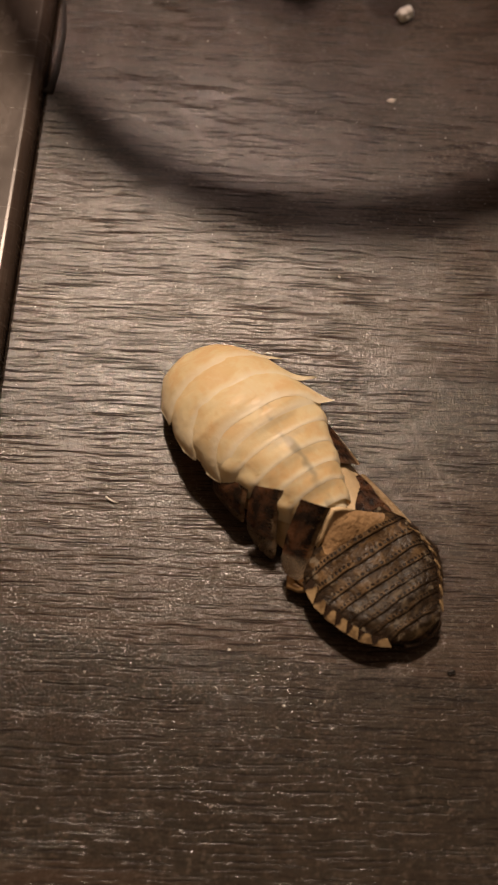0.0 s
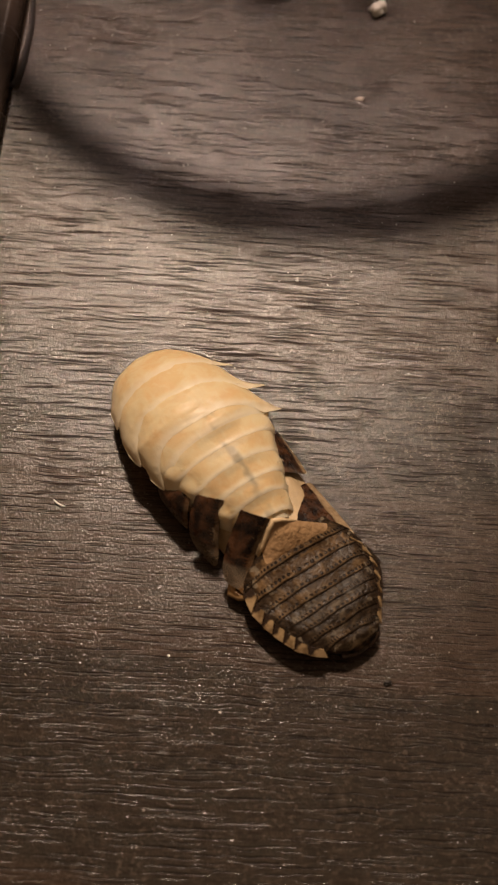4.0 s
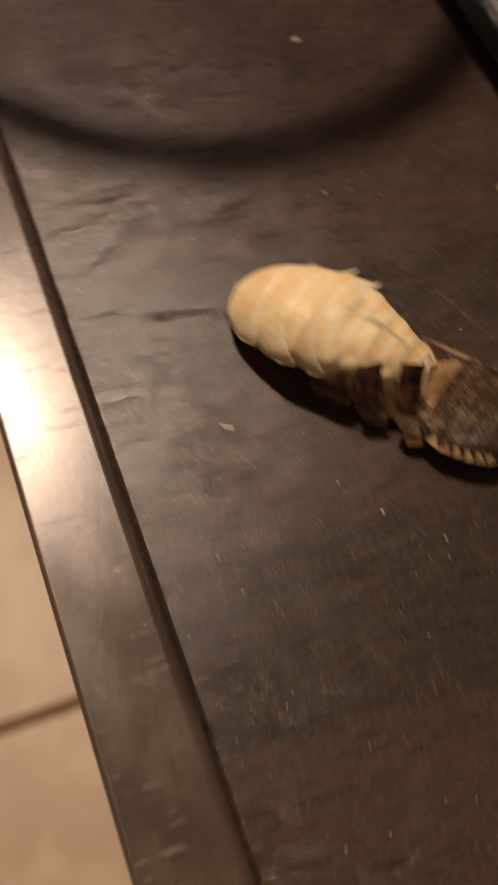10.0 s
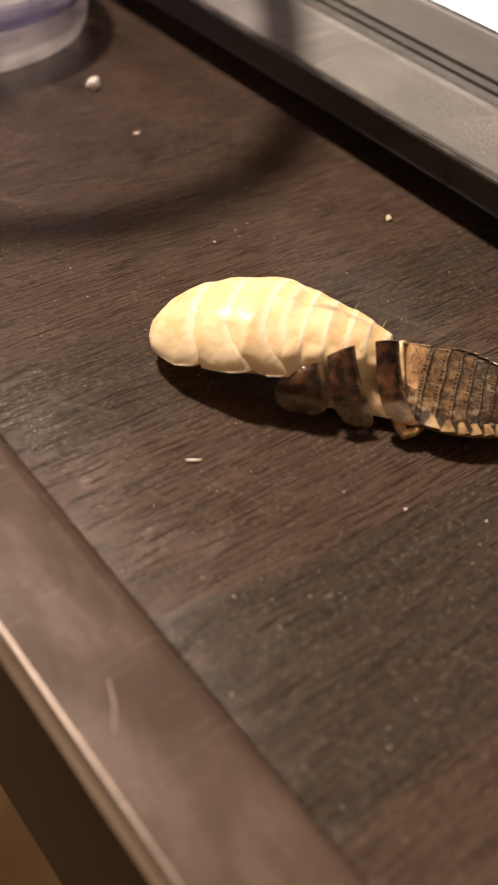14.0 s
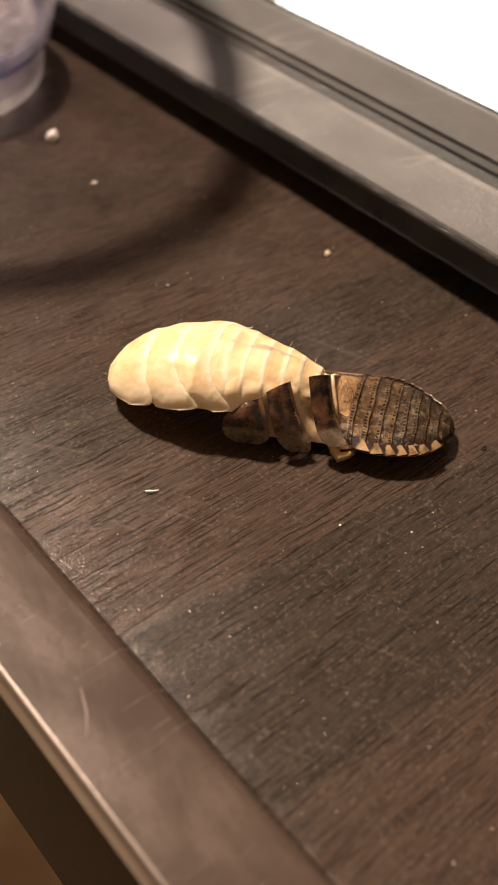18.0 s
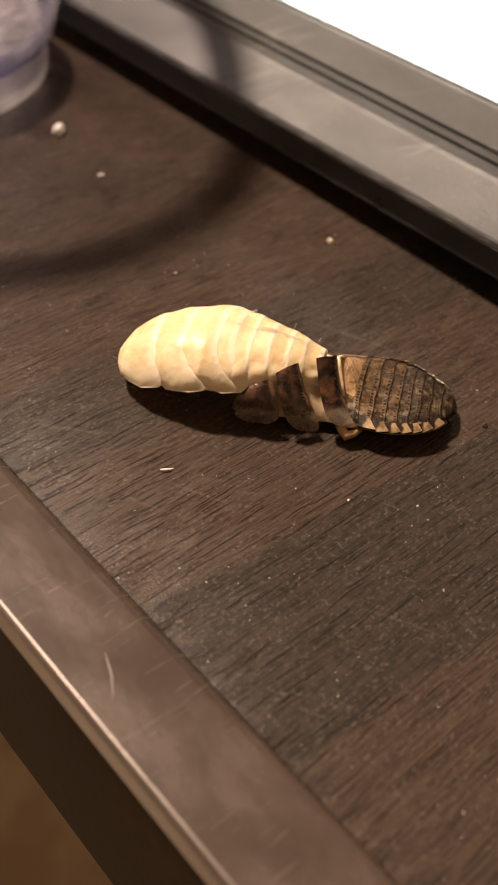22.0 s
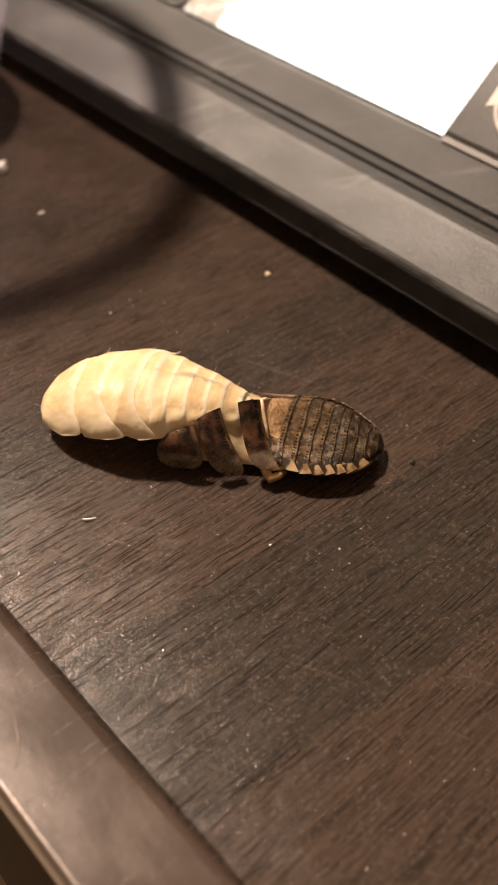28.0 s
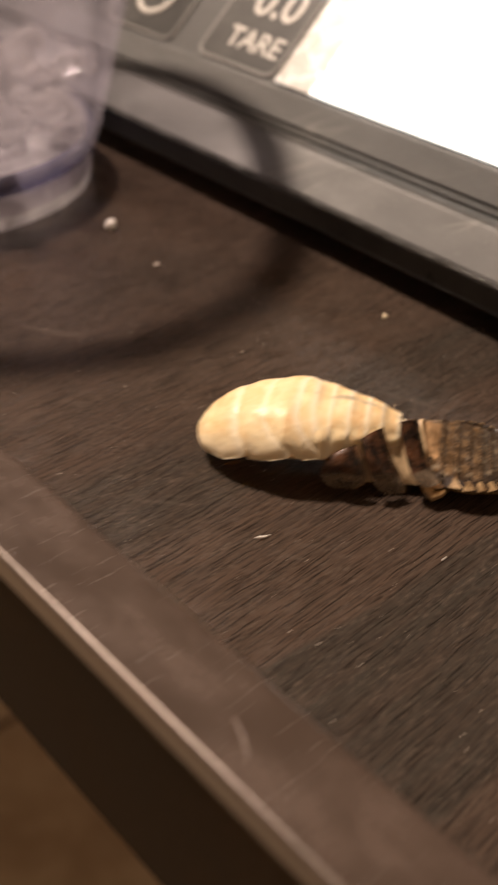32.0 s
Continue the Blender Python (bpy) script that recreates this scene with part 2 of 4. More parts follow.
def cuticle_cream(thorax):
    """Soft new cuticle: cream, waxy, paler along the hind edge of each plate."""
    m = Nodes("soft_cream_cuticle" if thorax else "soft_cream_belly_cuticle")
    p = m.coords()
    uv = m.axes(m.coords("UV"))
    across, along = uv[0], uv[1]
    patch = m.noise(p, 420.0, 3.0, 0.6, 0.6)
    knob = m.noise(p, 1100.0, 3.0, 0.6, 0.3)
    fine = m.noise(p, 3600.0, 2.0, 0.6)
    hind = m.band(along, 0.70, 0.96)
    off = m.math("ABSOLUTE", m.math("SUBTRACT", across, 0.5))
    side = m.band(off, 0.24, 0.44)
    middle = m.math("MULTIPLY", m.band(off, 0.36, 0.18), m.math("MULTIPLY", m.band(along, 0.05, 0.3), m.band(along, 0.9, 0.7)))
    colour = m.mix(m.band(patch, 0.38, 0.62), (0.90, 0.745, 0.44), (0.94, 0.84, 0.57))
    colour = m.mix(m.math("MULTIPLY", middle, m.band(m.noise(p, 190.0, 3.0, 0.6, 0.8), 0.42, 0.64, 0.05, 0.50)), colour, (0.87, 0.62, 0.30))
    colour = m.mix(m.math("MULTIPLY", m.band(knob, 0.5, 0.66), 0.35), colour, (0.96, 0.88, 0.66))
    colour = m.mix(m.math("MULTIPLY", hind, 0.65), colour, (0.98, 0.94, 0.82))
    colour = m.mix(m.math("MULTIPLY", side, 0.72), colour, (0.95, 0.87, 0.69))
    if not thorax:
        x, y, z = m.axes(p)
        line = m.math("SUBTRACT", 1.0, m.band(m.math("ABSOLUTE", m.math("SUBTRACT", y, 0.0013)), 0.0002, 0.00075))
        broken = m.band(m.noise(p, 420.0, 2.0), 0.42, 0.6)
        bars = m.math("MULTIPLY", m.band(along, 0.05, 0.25), m.math("SUBTRACT", 1.0, m.band(along, 0.35, 0.55)))
        near_mid = m.math("SUBTRACT", 1.0, m.band(m.math("ABSOLUTE", m.math("SUBTRACT", y, 0.0013)), 0.001, 0.0032))
        grey = m.math("MAXIMUM", m.math("MULTIPLY", line, broken), m.math("MULTIPLY", m.math("MULTIPLY", bars, near_mid), 0.4))
        colour = m.mix(m.math("MULTIPLY", grey, 0.62), colour, (0.40, 0.36, 0.26))
    height = m.math("ADD", m.math("ADD", patch, m.math("MULTIPLY", knob, 0.55)), m.math("MULTIPLY", fine, 0.16))
    m.set(Base_Color=colour, Roughness=m.band(knob, 0.35, 0.65, 0.38, 0.54), Normal=m.bump(m.math("MULTIPLY", height, m.math("SUBTRACT", 1.0, m.math("MULTIPLY", side, 0.75))), 0.00026, 0.42), Specular_IOR_Level=0.38, Coat_Weight=0.1, Coat_Roughness=0.25)
    let_light_through(m, colour, 0.46)
    if not thorax:
        return m.mat
    # The thin outer rims are half clear.
    rim = m.math("MULTIPLY", m.math("MAXIMUM", m.band(across, 0.88, 0.98), m.math("MULTIPLY", m.band(across, 0.10, 0.01), 0.6)), 0.5)
    whole = m.t.nodes["Mix Shader"]
    seen = m.t.nodes.new("ShaderNodeBsdfTransparent")
    seen.inputs[0].default_value = (0.96, 0.88, 0.74, 1)
    thin = m.t.nodes.new("ShaderNodeMixShader")
    m.put(thin.inputs[0], rim)
    m.t.links.new(whole.outputs[0], thin.inputs[1])
    m.t.links.new(seen.outputs[0], thin.inputs[2])
    m.t.links.new(thin.outputs[0], m.out.inputs["Surface"])
    return m.mat


def cuticle_old(name, dark_part, margin, dots, hem=0.2, rim=((0.105, 0.080, 0.056), (0.19, 0.148, 0.105))):
    """Shed cuticle: brown and black mottles, a pale see-through margin and a row of dark dots at the hind edge."""
    m = Nodes(name)
    p = m.coords()
    uv = m.axes(m.coords("UV"))
    across, along = uv[0], uv[1]
    blot = m.noise(p, 560.0, 3.0, 0.6, 0.5)
    fine = m.noise(p, 2300.0, 2.0, 0.6)
    brown = m.mix(m.band(m.noise(p, 800.0, 2.0, 0.5), 0.35, 0.7), (0.009, 0.0042, 0.0027), (0.080, 0.034, 0.015))
    tan = m.mix(m.band(fine, 0.3, 0.7), (0.13, 0.088, 0.05), (0.30, 0.235, 0.155))
    spot = m.noise(p, 1250.0, 2.0, 0.6)
    colour = m.mix(m.math("MULTIPLY", m.band(blot, dark_part, dark_part + 0.09), m.band(spot, 0.38, 0.55)), brown, tan)
    ragged = m.math("ADD", across, m.math("MULTIPLY", m.math("SUBTRACT", blot, 0.5), 0.12))
    pale = m.math("SUBTRACT", 1.0, m.band(ragged, margin * 0.75, margin))
    colour = m.mix(pale, colour, m.mix(m.band(blot, 0.3, 0.7), *rim))
    hind = m.band(along, 0.86, 0.93)
    colour = m.mix(m.math("MULTIPLY", hind, hem), colour, (0.28, 0.18, 0.09))
    cell = m.math("ABSOLUTE", m.math("SUBTRACT", m.math("FRACT", m.math("MULTIPLY", across, dots)), 0.5))
    round_dot = m.math("ADD", m.math("POWER", m.math("MULTIPLY", cell, 2.6), 2.0), m.math("POWER", m.math("MULTIPLY", m.math("SUBTRACT", along, 0.80), 11.0), 2.0))
    inside = m.band(across, 0.36, 0.44)
    colour = m.mix(m.math("MULTIPLY", m.math("MULTIPLY", m.math("SUBTRACT", 1.0, m.band(round_dot, 0.4, 0.75)), 0.95), inside), colour, (0.010, 0.006, 0.004))
    m.set(Base_Color=colour, Roughness=m.band(fine, 0.3, 0.7, 0.22, 0.40), Normal=m.bump(m.math("ADD", blot, m.math("MULTIPLY", fine, 0.3)), 0.00020, 0.7), Specular_IOR_Level=0.45)
    let_light_through(m, colour, 0.06)
    last = m.t.nodes["Mix Shader"]
    seen = m.t.nodes.new("ShaderNodeBsdfTransparent")
    seen.inputs[0].default_value = (0.9, 0.8, 0.66, 1)
    thin = m.t.nodes.new("ShaderNodeMixShader")
    m.put(thin.inputs[0], m.math("MULTIPLY", pale, 0.36))
    m.t.links.new(last.outputs[0], thin.inputs[1])
    m.t.links.new(seen.outputs[0], thin.inputs[2])
    m.t.links.new(thin.outputs[0], m.out.inputs["Surface"])
    return m.mat


def cuticle_abdomen(name, gold):
    """Shed back plate: olive brown, blackish at the flanks and at the hind rim, a row of black dots before the rim, pale flecks."""
    m = Nodes(name)
    p = m.coords()
    uv = m.axes(m.coords("UV"))
    across, along = uv[0], uv[1]
    blot = m.noise(p, 620.0, 3.0, 0.6, 0.5)
    spot = m.noise(p, 1500.0, 3.0, 0.6)
    fine = m.noise(p, 4200.0, 2.0, 0.6)
    dark = m.mix(m.band(fine, 0.35, 0.7), (0.013, 0.0075, 0.004), (0.042, 0.026, 0.014))
    olive = m.mix(m.band(spot, 0.36, 0.64), (0.014, 0.009, 0.005), (0.060, 0.041, 0.022))
    amber = m.mix(m.band(blot, 0.4, 0.62), (0.055, 0.030, 0.012), (0.19, 0.115, 0.052))
    field = m.mix(gold, olive, amber)
    edge = m.math("MINIMUM", across, m.math("SUBTRACT", 1.0, across))
    flank = m.band(m.math("ADD", edge, m.math("MULTIPLY", m.math("SUBTRACT", blot, 0.5), 0.22)), 0.34 - 0.14 * gold, 0.20 - 0.1 * gold)
    zone = m.math("MULTIPLY", m.band(m.math("ADD", along, m.math("MULTIPLY", m.math("SUBTRACT", spot, 0.5), 0.45)), 0.28, 0.52), m.math("SUBTRACT", 1.0, m.math("MULTIPLY", flank, 0.95)))
    colour = m.mix(zone, dark, field)
    # A paler bar carries the dots.
    bar = m.math("MULTIPLY", m.band(along, 0.68, 0.76), m.band(along, 0.96, 0.90))
    colour = m.mix(m.math("MULTIPLY", m.math("MULTIPLY", bar, m.math("SUBTRACT", 1.0, flank)), m.band(blot, 0.38, 0.62, 0.1, 0.7)), colour, (0.135, 0.085, 0.044))
    cell = m.math("ABSOLUTE", m.math("SUBTRACT", m.math("FRACT", m.math("ADD", m.math("MULTIPLY", across, 34.0), m.math("MULTIPLY", spot, 0.5))), 0.5))
    dot = m.math("ADD", m.math("POWER", m.math("MULTIPLY", cell, 2.5), 2.0), m.math("POWER", m.math("MULTIPLY", m.math("SUBTRACT", along, 0.83), 10.0), 2.0))
    colour = m.mix(m.math("MULTIPLY", m.math("MULTIPLY", m.band(dot, 0.8, 0.4), m.band(spot, 0.36, 0.5)), 0.95), colour, (0.006, 0.004, 0.003))
    # Pale flecks, most of them towards the flanks.
    fleck = m.math("MULTIPLY", m.band(m.noise(m.scaled(p, 1.0, 1.0, 1.0), 1000.0, 2.0, 0.5, 0.6), 0.59, 0.66), m.band(edge, 0.42, 0.12, 0.4, 1.0))
    colour = m.mix(m.math("MULTIPLY", fleck, 0.5), colour, (0.27, 0.225, 0.16))
    colour = m.mix(m.math("MULTIPLY", m.math("MULTIPLY", m.band(along, 0.945, 0.975), m.band(blot, 0.34, 0.5)), 0.85), colour, (0.010, 0.006, 0.004))
    # Blackish blotches break the bars up.
    cloud = m.band(m.noise(m.scaled(p, 460.0, 760.0, 460.0), 1.0, 3.0, 0.62, 0.7), 0.49, 0.58)
    colour = m.mix(m.math("MULTIPLY", cloud, 0.52 - 0.3 * gold), colour, (0.012, 0.0075, 0.0045))
    height = m.math("ADD", m.math("ADD", blot, m.math("MULTIPLY", spot, 0.5)), m.math("MULTIPLY", m.band(dot, 0.8, 0.4), -0.6))
    m.set(Base_Color=colour, Roughness=m.band(spot, 0.3, 0.7, 0.30, 0.52), Normal=m.bump(height, 0.00022, 0.85), Specular_IOR_Level=0.12)
    return let_light_through(m, colour, 0.08)


def lobe_cuticle():
    """Pale horn-like margin lobe with a dark wedge at its front."""
    m = Nodes("pale_shed_lobe_cuticle")
    p = m.coords()
    uv = m.axes(m.coords("UV"))
    blot = m.noise(p, 900.0, 2.0, 0.6)
    colour = m.mix(m.band(blot, 0.35, 0.65), (0.15, 0.095, 0.045), (0.33, 0.23, 0.12))
    wedge = m.math("ADD", uv[1], m.math("MULTIPLY", m.math("SUBTRACT", blot, 0.5), 0.5))
    wedge = m.math("ADD", wedge, m.math("MULTIPLY", m.math("SUBTRACT", uv[0], 0.6), 0.35))
    colour = m.mix(m.math("SUBTRACT", 1.0, m.band(wedge, 0.50, 0.64)), colour, (0.022, 0.012, 0.007))
    m.set(Base_Color=colour, Roughness=0.25, Specular_IOR_Level=0.6, Normal=m.bump(blot, 0.0001, 0.5))
    return m.mat


def clear_plastic(name, tint, share, rough, haze):
    """Thin clear plastic: lets light through, with gloss and a little haze."""
    m = Nodes(name)
    t = m.t
    seen = t.nodes.new("ShaderNodeBsdfTransparent")
    seen.inputs[0].default_value = (*tint, 1)
    p = m.coords()
    streak = m.noise(m.scaled(p, 90, 90, 25), 1.0, 3.0, 0.6)
    m.set(Base_Color=m.mix(m.band(streak, 0.35, 0.7), tuple(c * 0.75 for c in haze), haze), Roughness=rough, Specular_IOR_Level=0.8, Coat_Weight=0.6, Coat_Roughness=0.06, Normal=m.bump(streak, 0.0006, 0.35))
    mixer = t.nodes.new("ShaderNodeMixShader")
    shine = t.nodes.new("ShaderNodeBsdfTranslucent")
    shine.inputs[0].default_value = (*haze, 1)
    both = t.nodes.new("ShaderNodeMixShader")
    both.inputs[0].default_value = 0.5
    t.links.new(m.bsdf.outputs[0], both.inputs[1])
    t.links.new(shine.outputs[0], both.inputs[2])
    m.put(mixer.inputs[0], m.band(streak, 0.3, 0.7, max(0.0, share - 0.1), share + 0.1))
    t.links.new(seen.outputs[0], mixer.inputs[1])
    t.links.new(both.outputs[0], mixer.inputs[2])
    t.links.new(mixer.outputs[0], m.out.inputs["Surface"])
    return m.mat


def tile_glaze():
    m = Nodes("beige_floor_tile")
    p = m.coords()
    cloud = m.noise(p, 14.0, 4.0, 0.6, 0.6)
    colour = m.mix(m.band(cloud, 0.35, 0.68), (0.33, 0.24, 0.15), (0.48, 0.38, 0.26))
    colour = m.mix(m.math("MULTIPLY", m.luck(), 0.25), colour, (0.50, 0.38, 0.26))
    m.set(Base_Color=colour, Roughness=0.45, Normal=m.bump(m.noise(p, 260.0, 2.0), 0.0006, 0.4))
    return m.mat


def milky(name, base):
    """A pale crumb that light soaks through."""
    m = Nodes(name)
    grain = m.noise(m.coords(), 3500.0, 2.0, 0.6)
    colour = m.mix(m.band(grain, 0.3, 0.7), tuple(c * 0.85 for c in base), base)
    m.set(Base_Color=colour, Roughness=0.6, Normal=m.bump(grain, 0.0001, 0.4))
    return let_light_through(m, colour, 0.2)


def display_glass():
    """Pale silver display under a glossy cover, the lamp's white glare put in as emission, with smears of dirt."""
    m = Nodes("silver_display")
    p = m.coords()
    smear = m.noise(p, 190.0, 4.0, 0.65, 0.8)
    grit = m.noise(p, 2600.0, 2.0, 0.6)
    x, y, z = m.axes(p)
    wander = m.math("MULTIPLY", m.math("SUBTRACT", smear, 0.5), 0.010)
    back = m.band(m.math("ADD", x, wander), 0.0172, 0.0196)
    end = m.band(m.math("ADD", y, wander), 0.0500, 0.0535)
    dirt = m.math("MAXIMUM", m.math("MULTIPLY", back, m.band(smear, 0.38, 0.60, 0.78, 1.0)), m.math("MULTIPLY", end, m.band(smear, 0.40, 0.58, 0.84, 1.0)))
    colour = m.mix(m.math("MULTIPLY", dirt, 0.85), (0.86, 0.85, 0.80), (0.30, 0.27, 0.23))
    colour = m.mix(m.band(grit, 0.45, 0.75, 0.0, 0.25), colour, (0.6, 0.57, 0.52))
    # Emission stands in for the lamp mirrored in the tilted cover; dirt dims it.
    glare = m.math("MULTIPLY", m.math("SUBTRACT", 1.0, m.math("MULTIPLY", dirt, 0.97)), 1.7)
    m.set(Base_Color=colour, Roughness=0.3, Specular_IOR_Level=0.7, Emission_Color=(1.0, 0.95, 0.84), Emission_Strength=glare)
    return m.mat


def scuffed_plastic():
    """Charcoal plastic with a fine grain, rubbed paler in clouds, with a few stray scratches."""
    m = Nodes("charcoal_plastic")
    p = m.coords()
    cloud = m.noise(m.scaled(p, 120, 55, 120), 1.0, 4.0, 0.62, 0.6)
    speck = m.noise(p, 2600.0, 3.0, 0.65)
    fleck = m.band(m.noise(p, 1300.0, 2.0, 0.6), 0.64, 0.72)
    colour = m.mix(m.band(cloud, 0.30, 0.70), (0.036, 0.036, 0.0345), (0.054, 0.053, 0.0505))
    colour = m.mix(m.band(speck, 0.35, 0.7, 0.0, 0.45), colour, (0.024, 0.024, 0.023))
    colour = m.mix(m.math("MULTIPLY", fleck, 0.35), colour, (0.12, 0.115, 0.105))
    turn = m.t.nodes.new("ShaderNodeVectorRotate")
    turn.rotation_type = "Z_AXIS"
    turn.inputs["Angle"].default_value = 0.7
    m.put(turn.inputs["Vector"], p)
    wave = m.math("ABSOLUTE", m.math("SUBTRACT", m.noise(m.scaled(turn.outputs[0], 12, 120, 12), 1.0, 1.0), 0.5))
    scratch = m.math("MULTIPLY", m.band(wave, 0.012, 0.0), m.band(m.noise(p, 60.0, 2.0), 0.52, 0.6))
    colour = m.mix(m.math("MULTIPLY", scratch, 0.35), colour, (0.15, 0.145, 0.13))
    m.set(Base_Color=colour, Roughness=m.band(cloud, 0.3, 0.7, 0.48, 0.40), Specular_IOR_Level=0.26, Normal=m.bump(speck, 0.00009, 0.8))
    return m.mat


WOOD = wood_laminate()
BRONZE = worn_bronze()
CREAM = cuticle_cream(True)
CREAM_BELLY = cuticle_cream(False)
OLD_THORAX = cuticle_old("brown_shed_thorax_cuticle", 0.62, 0.40, 22.0, hem=0.25)
OLD_THORAX_FAR = cuticle_old("brown_shed_far_thorax_cuticle", 0.60, 0.27, 22.0, hem=0.1, rim=((0.26, 0.18, 0.10), (0.44, 0.33, 0.20)))
OLD_ABDOMEN = cuticle_abdomen("dark_mottled_shed_cuticle", 0.0)
OLD_GOLD = cuticle_abdomen("amber_shed_cuticle", 0.8)
OLD_BROWN = cuticle_abdomen("amber_brown_shed_cuticle", 0.45)
LOBE = lobe_cuticle()
MEMBRANE = plain("amber_membrane", (0.34, 0.215, 0.11), 0.16, 0.00034, spread=0.55, scale=420.0, Specular_IOR_Level=0.6)
SKIN = plain("pale_shed_skin", (0.56, 0.42, 0.25), 0.2, 0.00006, spread=0.3, scale=420.0, Specular_IOR_Level=0.6)
IVORY = plain("ivory_cuticle", (0.60, 0.49, 0.32), 0.25, 0.0001, spread=0.3, scale=600.0, Specular_IOR_Level=0.6)
AMBER = plain("amber_leg_cuticle", (0.27, 0.165, 0.07), 0.2, 0.0001, spread=0.3, scale=700.0, Specular_IOR_Level=0.7)
HOUSING = scuffed_plastic()
HOUSING_BLACK = plain("dark_grey_side_plastic", (0.028, 0.028, 0.027), 0.32, 0.00002, spread=0.3, scale=900.0, Specular_IOR_Level=0.3)
BEAD = plain("glossy_black_plastic", (0.03, 0.03, 0.029), 0.16, 0.00006, spread=0.4, scale=1500.0, uneven=0.6, Specular_IOR_Level=0.6)
KEY = plain("dark_grey_key_film", (0.040, 0.039, 0.036), 0.42, 0.00003, spread=0.45, scale=420.0, Specular_IOR_Level=0.2)
OUTLINE = plain("dim_grey_print", (0.13, 0.125, 0.115), 0.5, spread=0.1)
PRINT = plain("pale_grey_print", (0.46, 0.44, 0.40), 0.5, spread=0.1)
DISPLAY = display_glass()
GROOVE = plain("dark_joint", (0.011, 0.0075, 0.006), 0.85, spread=0.3)
POLISHED = plain("worn_polished_bronze", (0.09, 0.068, 0.054), 0.34, 0.00004, metal=0.3, spread=0.25, scale=300.0)
SCRATCH = plain("bare_scratched_metal", (0.13, 0.10, 0.085), 0.45, spread=0.2)
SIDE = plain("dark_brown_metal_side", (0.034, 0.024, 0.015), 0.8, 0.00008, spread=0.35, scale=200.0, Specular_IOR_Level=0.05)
CUP = clear_plastic("clear_cup_plastic", (0.98, 0.97, 1.0), 0.07, 0.14, (0.60, 0.575, 0.64))
CUP_LIP = clear_plastic("cup_lip_plastic", (0.74, 0.74, 0.78), 0.60, 0.12, (0.5, 0.48, 0.54))
CUP_BASE = clear_plastic("cup_base_plastic", (0.98, 0.98, 0.99), 0.50, 0.14, (0.93, 0.91, 0.92))
CUP_BLUE = clear_plastic("blue_shade_plastic", (0.70, 0.70, 0.84), 0.45, 0.2, (0.15, 0.15, 0.23))
GEL = clear_plastic("clear_gel", (0.985, 0.985, 1.0), 0.08, 0.05, (0.92, 0.87, 0.86))
CRUMB = milky("pale_crumb", (0.94, 0.91, 0.84))
CRUMB_YELLOW = milky("yellow_crumb", (0.92, 0.82, 0.58))
GRIT = plain("black_grit", (0.01, 0.007, 0.005), 0.6, spread=0.3)
DUST = plain("pale_dust", (0.50, 0.45, 0.38), 0.8, spread=0.2)
PLASTER = plain("beige_wall_paint", (0.40, 0.35, 0.29), 0.9, 0.0004, spread=0.08, scale=30.0)
GROUT = plain("brown_grout", (0.16, 0.10, 0.06), 0.9, 0.0004, spread=0.25, scale=80.0)
TILE = tile_glaze()


# ---- mesh kit ----
def part(name, bm, material, parent=None, label=""):
    """Links a bmesh as one mesh object, under a thing or under a part."""
    me = bpy.data.meshes.new(name)
    bm.normal_update()
    bm.to_mesh(me)
    bm.free()
    me.materials.append(material)
    ob = new(name, me)
    if parent is not None:
        ob.parent = parent
    if label:
        ob["label"] = label
    return ob


def smooth(bm):
    for f in bm.faces:
        f.smooth = True
    return bm


def box(x0, x1, y0, y1, z0, z1, bevel=0.0, segments=2):
    bm = bmesh.new()
    bmesh.ops.create_cube(bm, size=1.0)
    for v in bm.verts:
        v.co = Vector(((x0 + x1) / 2 + v.co.x * (x1 - x0), (y0 + y1) / 2 + v.co.y * (y1 - y0), (z0 + z1) / 2 + v.co.z * (z1 - z0)))
    if bevel:
        bmesh.ops.bevel(bm, geom=bm.edges[:], offset=bevel, segments=segments, affect="EDGES", profile=0.5)
    return bm


def extrusion(profile, y0, y1, closed=True):
    """A profile of (x, z) drawn along y, with end caps."""
    bm = bmesh.new()
    rings = [[bm.verts.new((x, y, z)) for x, z in profile] for y in (y0, y1)]
    n = len(profile)
    for i in range(n if closed else n - 1):
        j = (i + 1) % n
        bm.faces.new((rings[0][i], rings[1][i], rings[1][j], rings[0][j]))
    if closed:
        bm.faces.new(rings[0])
        bm.faces.new(rings[1][::-1])
    bmesh.ops.recalc_face_normals(bm, faces=bm.faces[:])
    return bm


def turned(profile, steps=96, closed=True):
    """A profile of (radius, z) turned round the z axis."""
    bm = bmesh.new()
    rings = []
    for k in range(steps):
        a = 2 * math.pi * k / steps
        rings.append([bm.verts.new((r * math.cos(a), r * math.sin(a), z)) for r, z in profile])
    n = len(profile)
    for k in range(steps):
        for i in range(n if closed else n - 1):
            j = (i + 1) % n
            bm.faces.new((rings[k][i], rings[(k + 1) % steps][i], rings[(k + 1) % steps][j], rings[k][j]))
    bmesh.ops.recalc_face_normals(bm, faces=bm.faces[:])
    return smooth(bm)


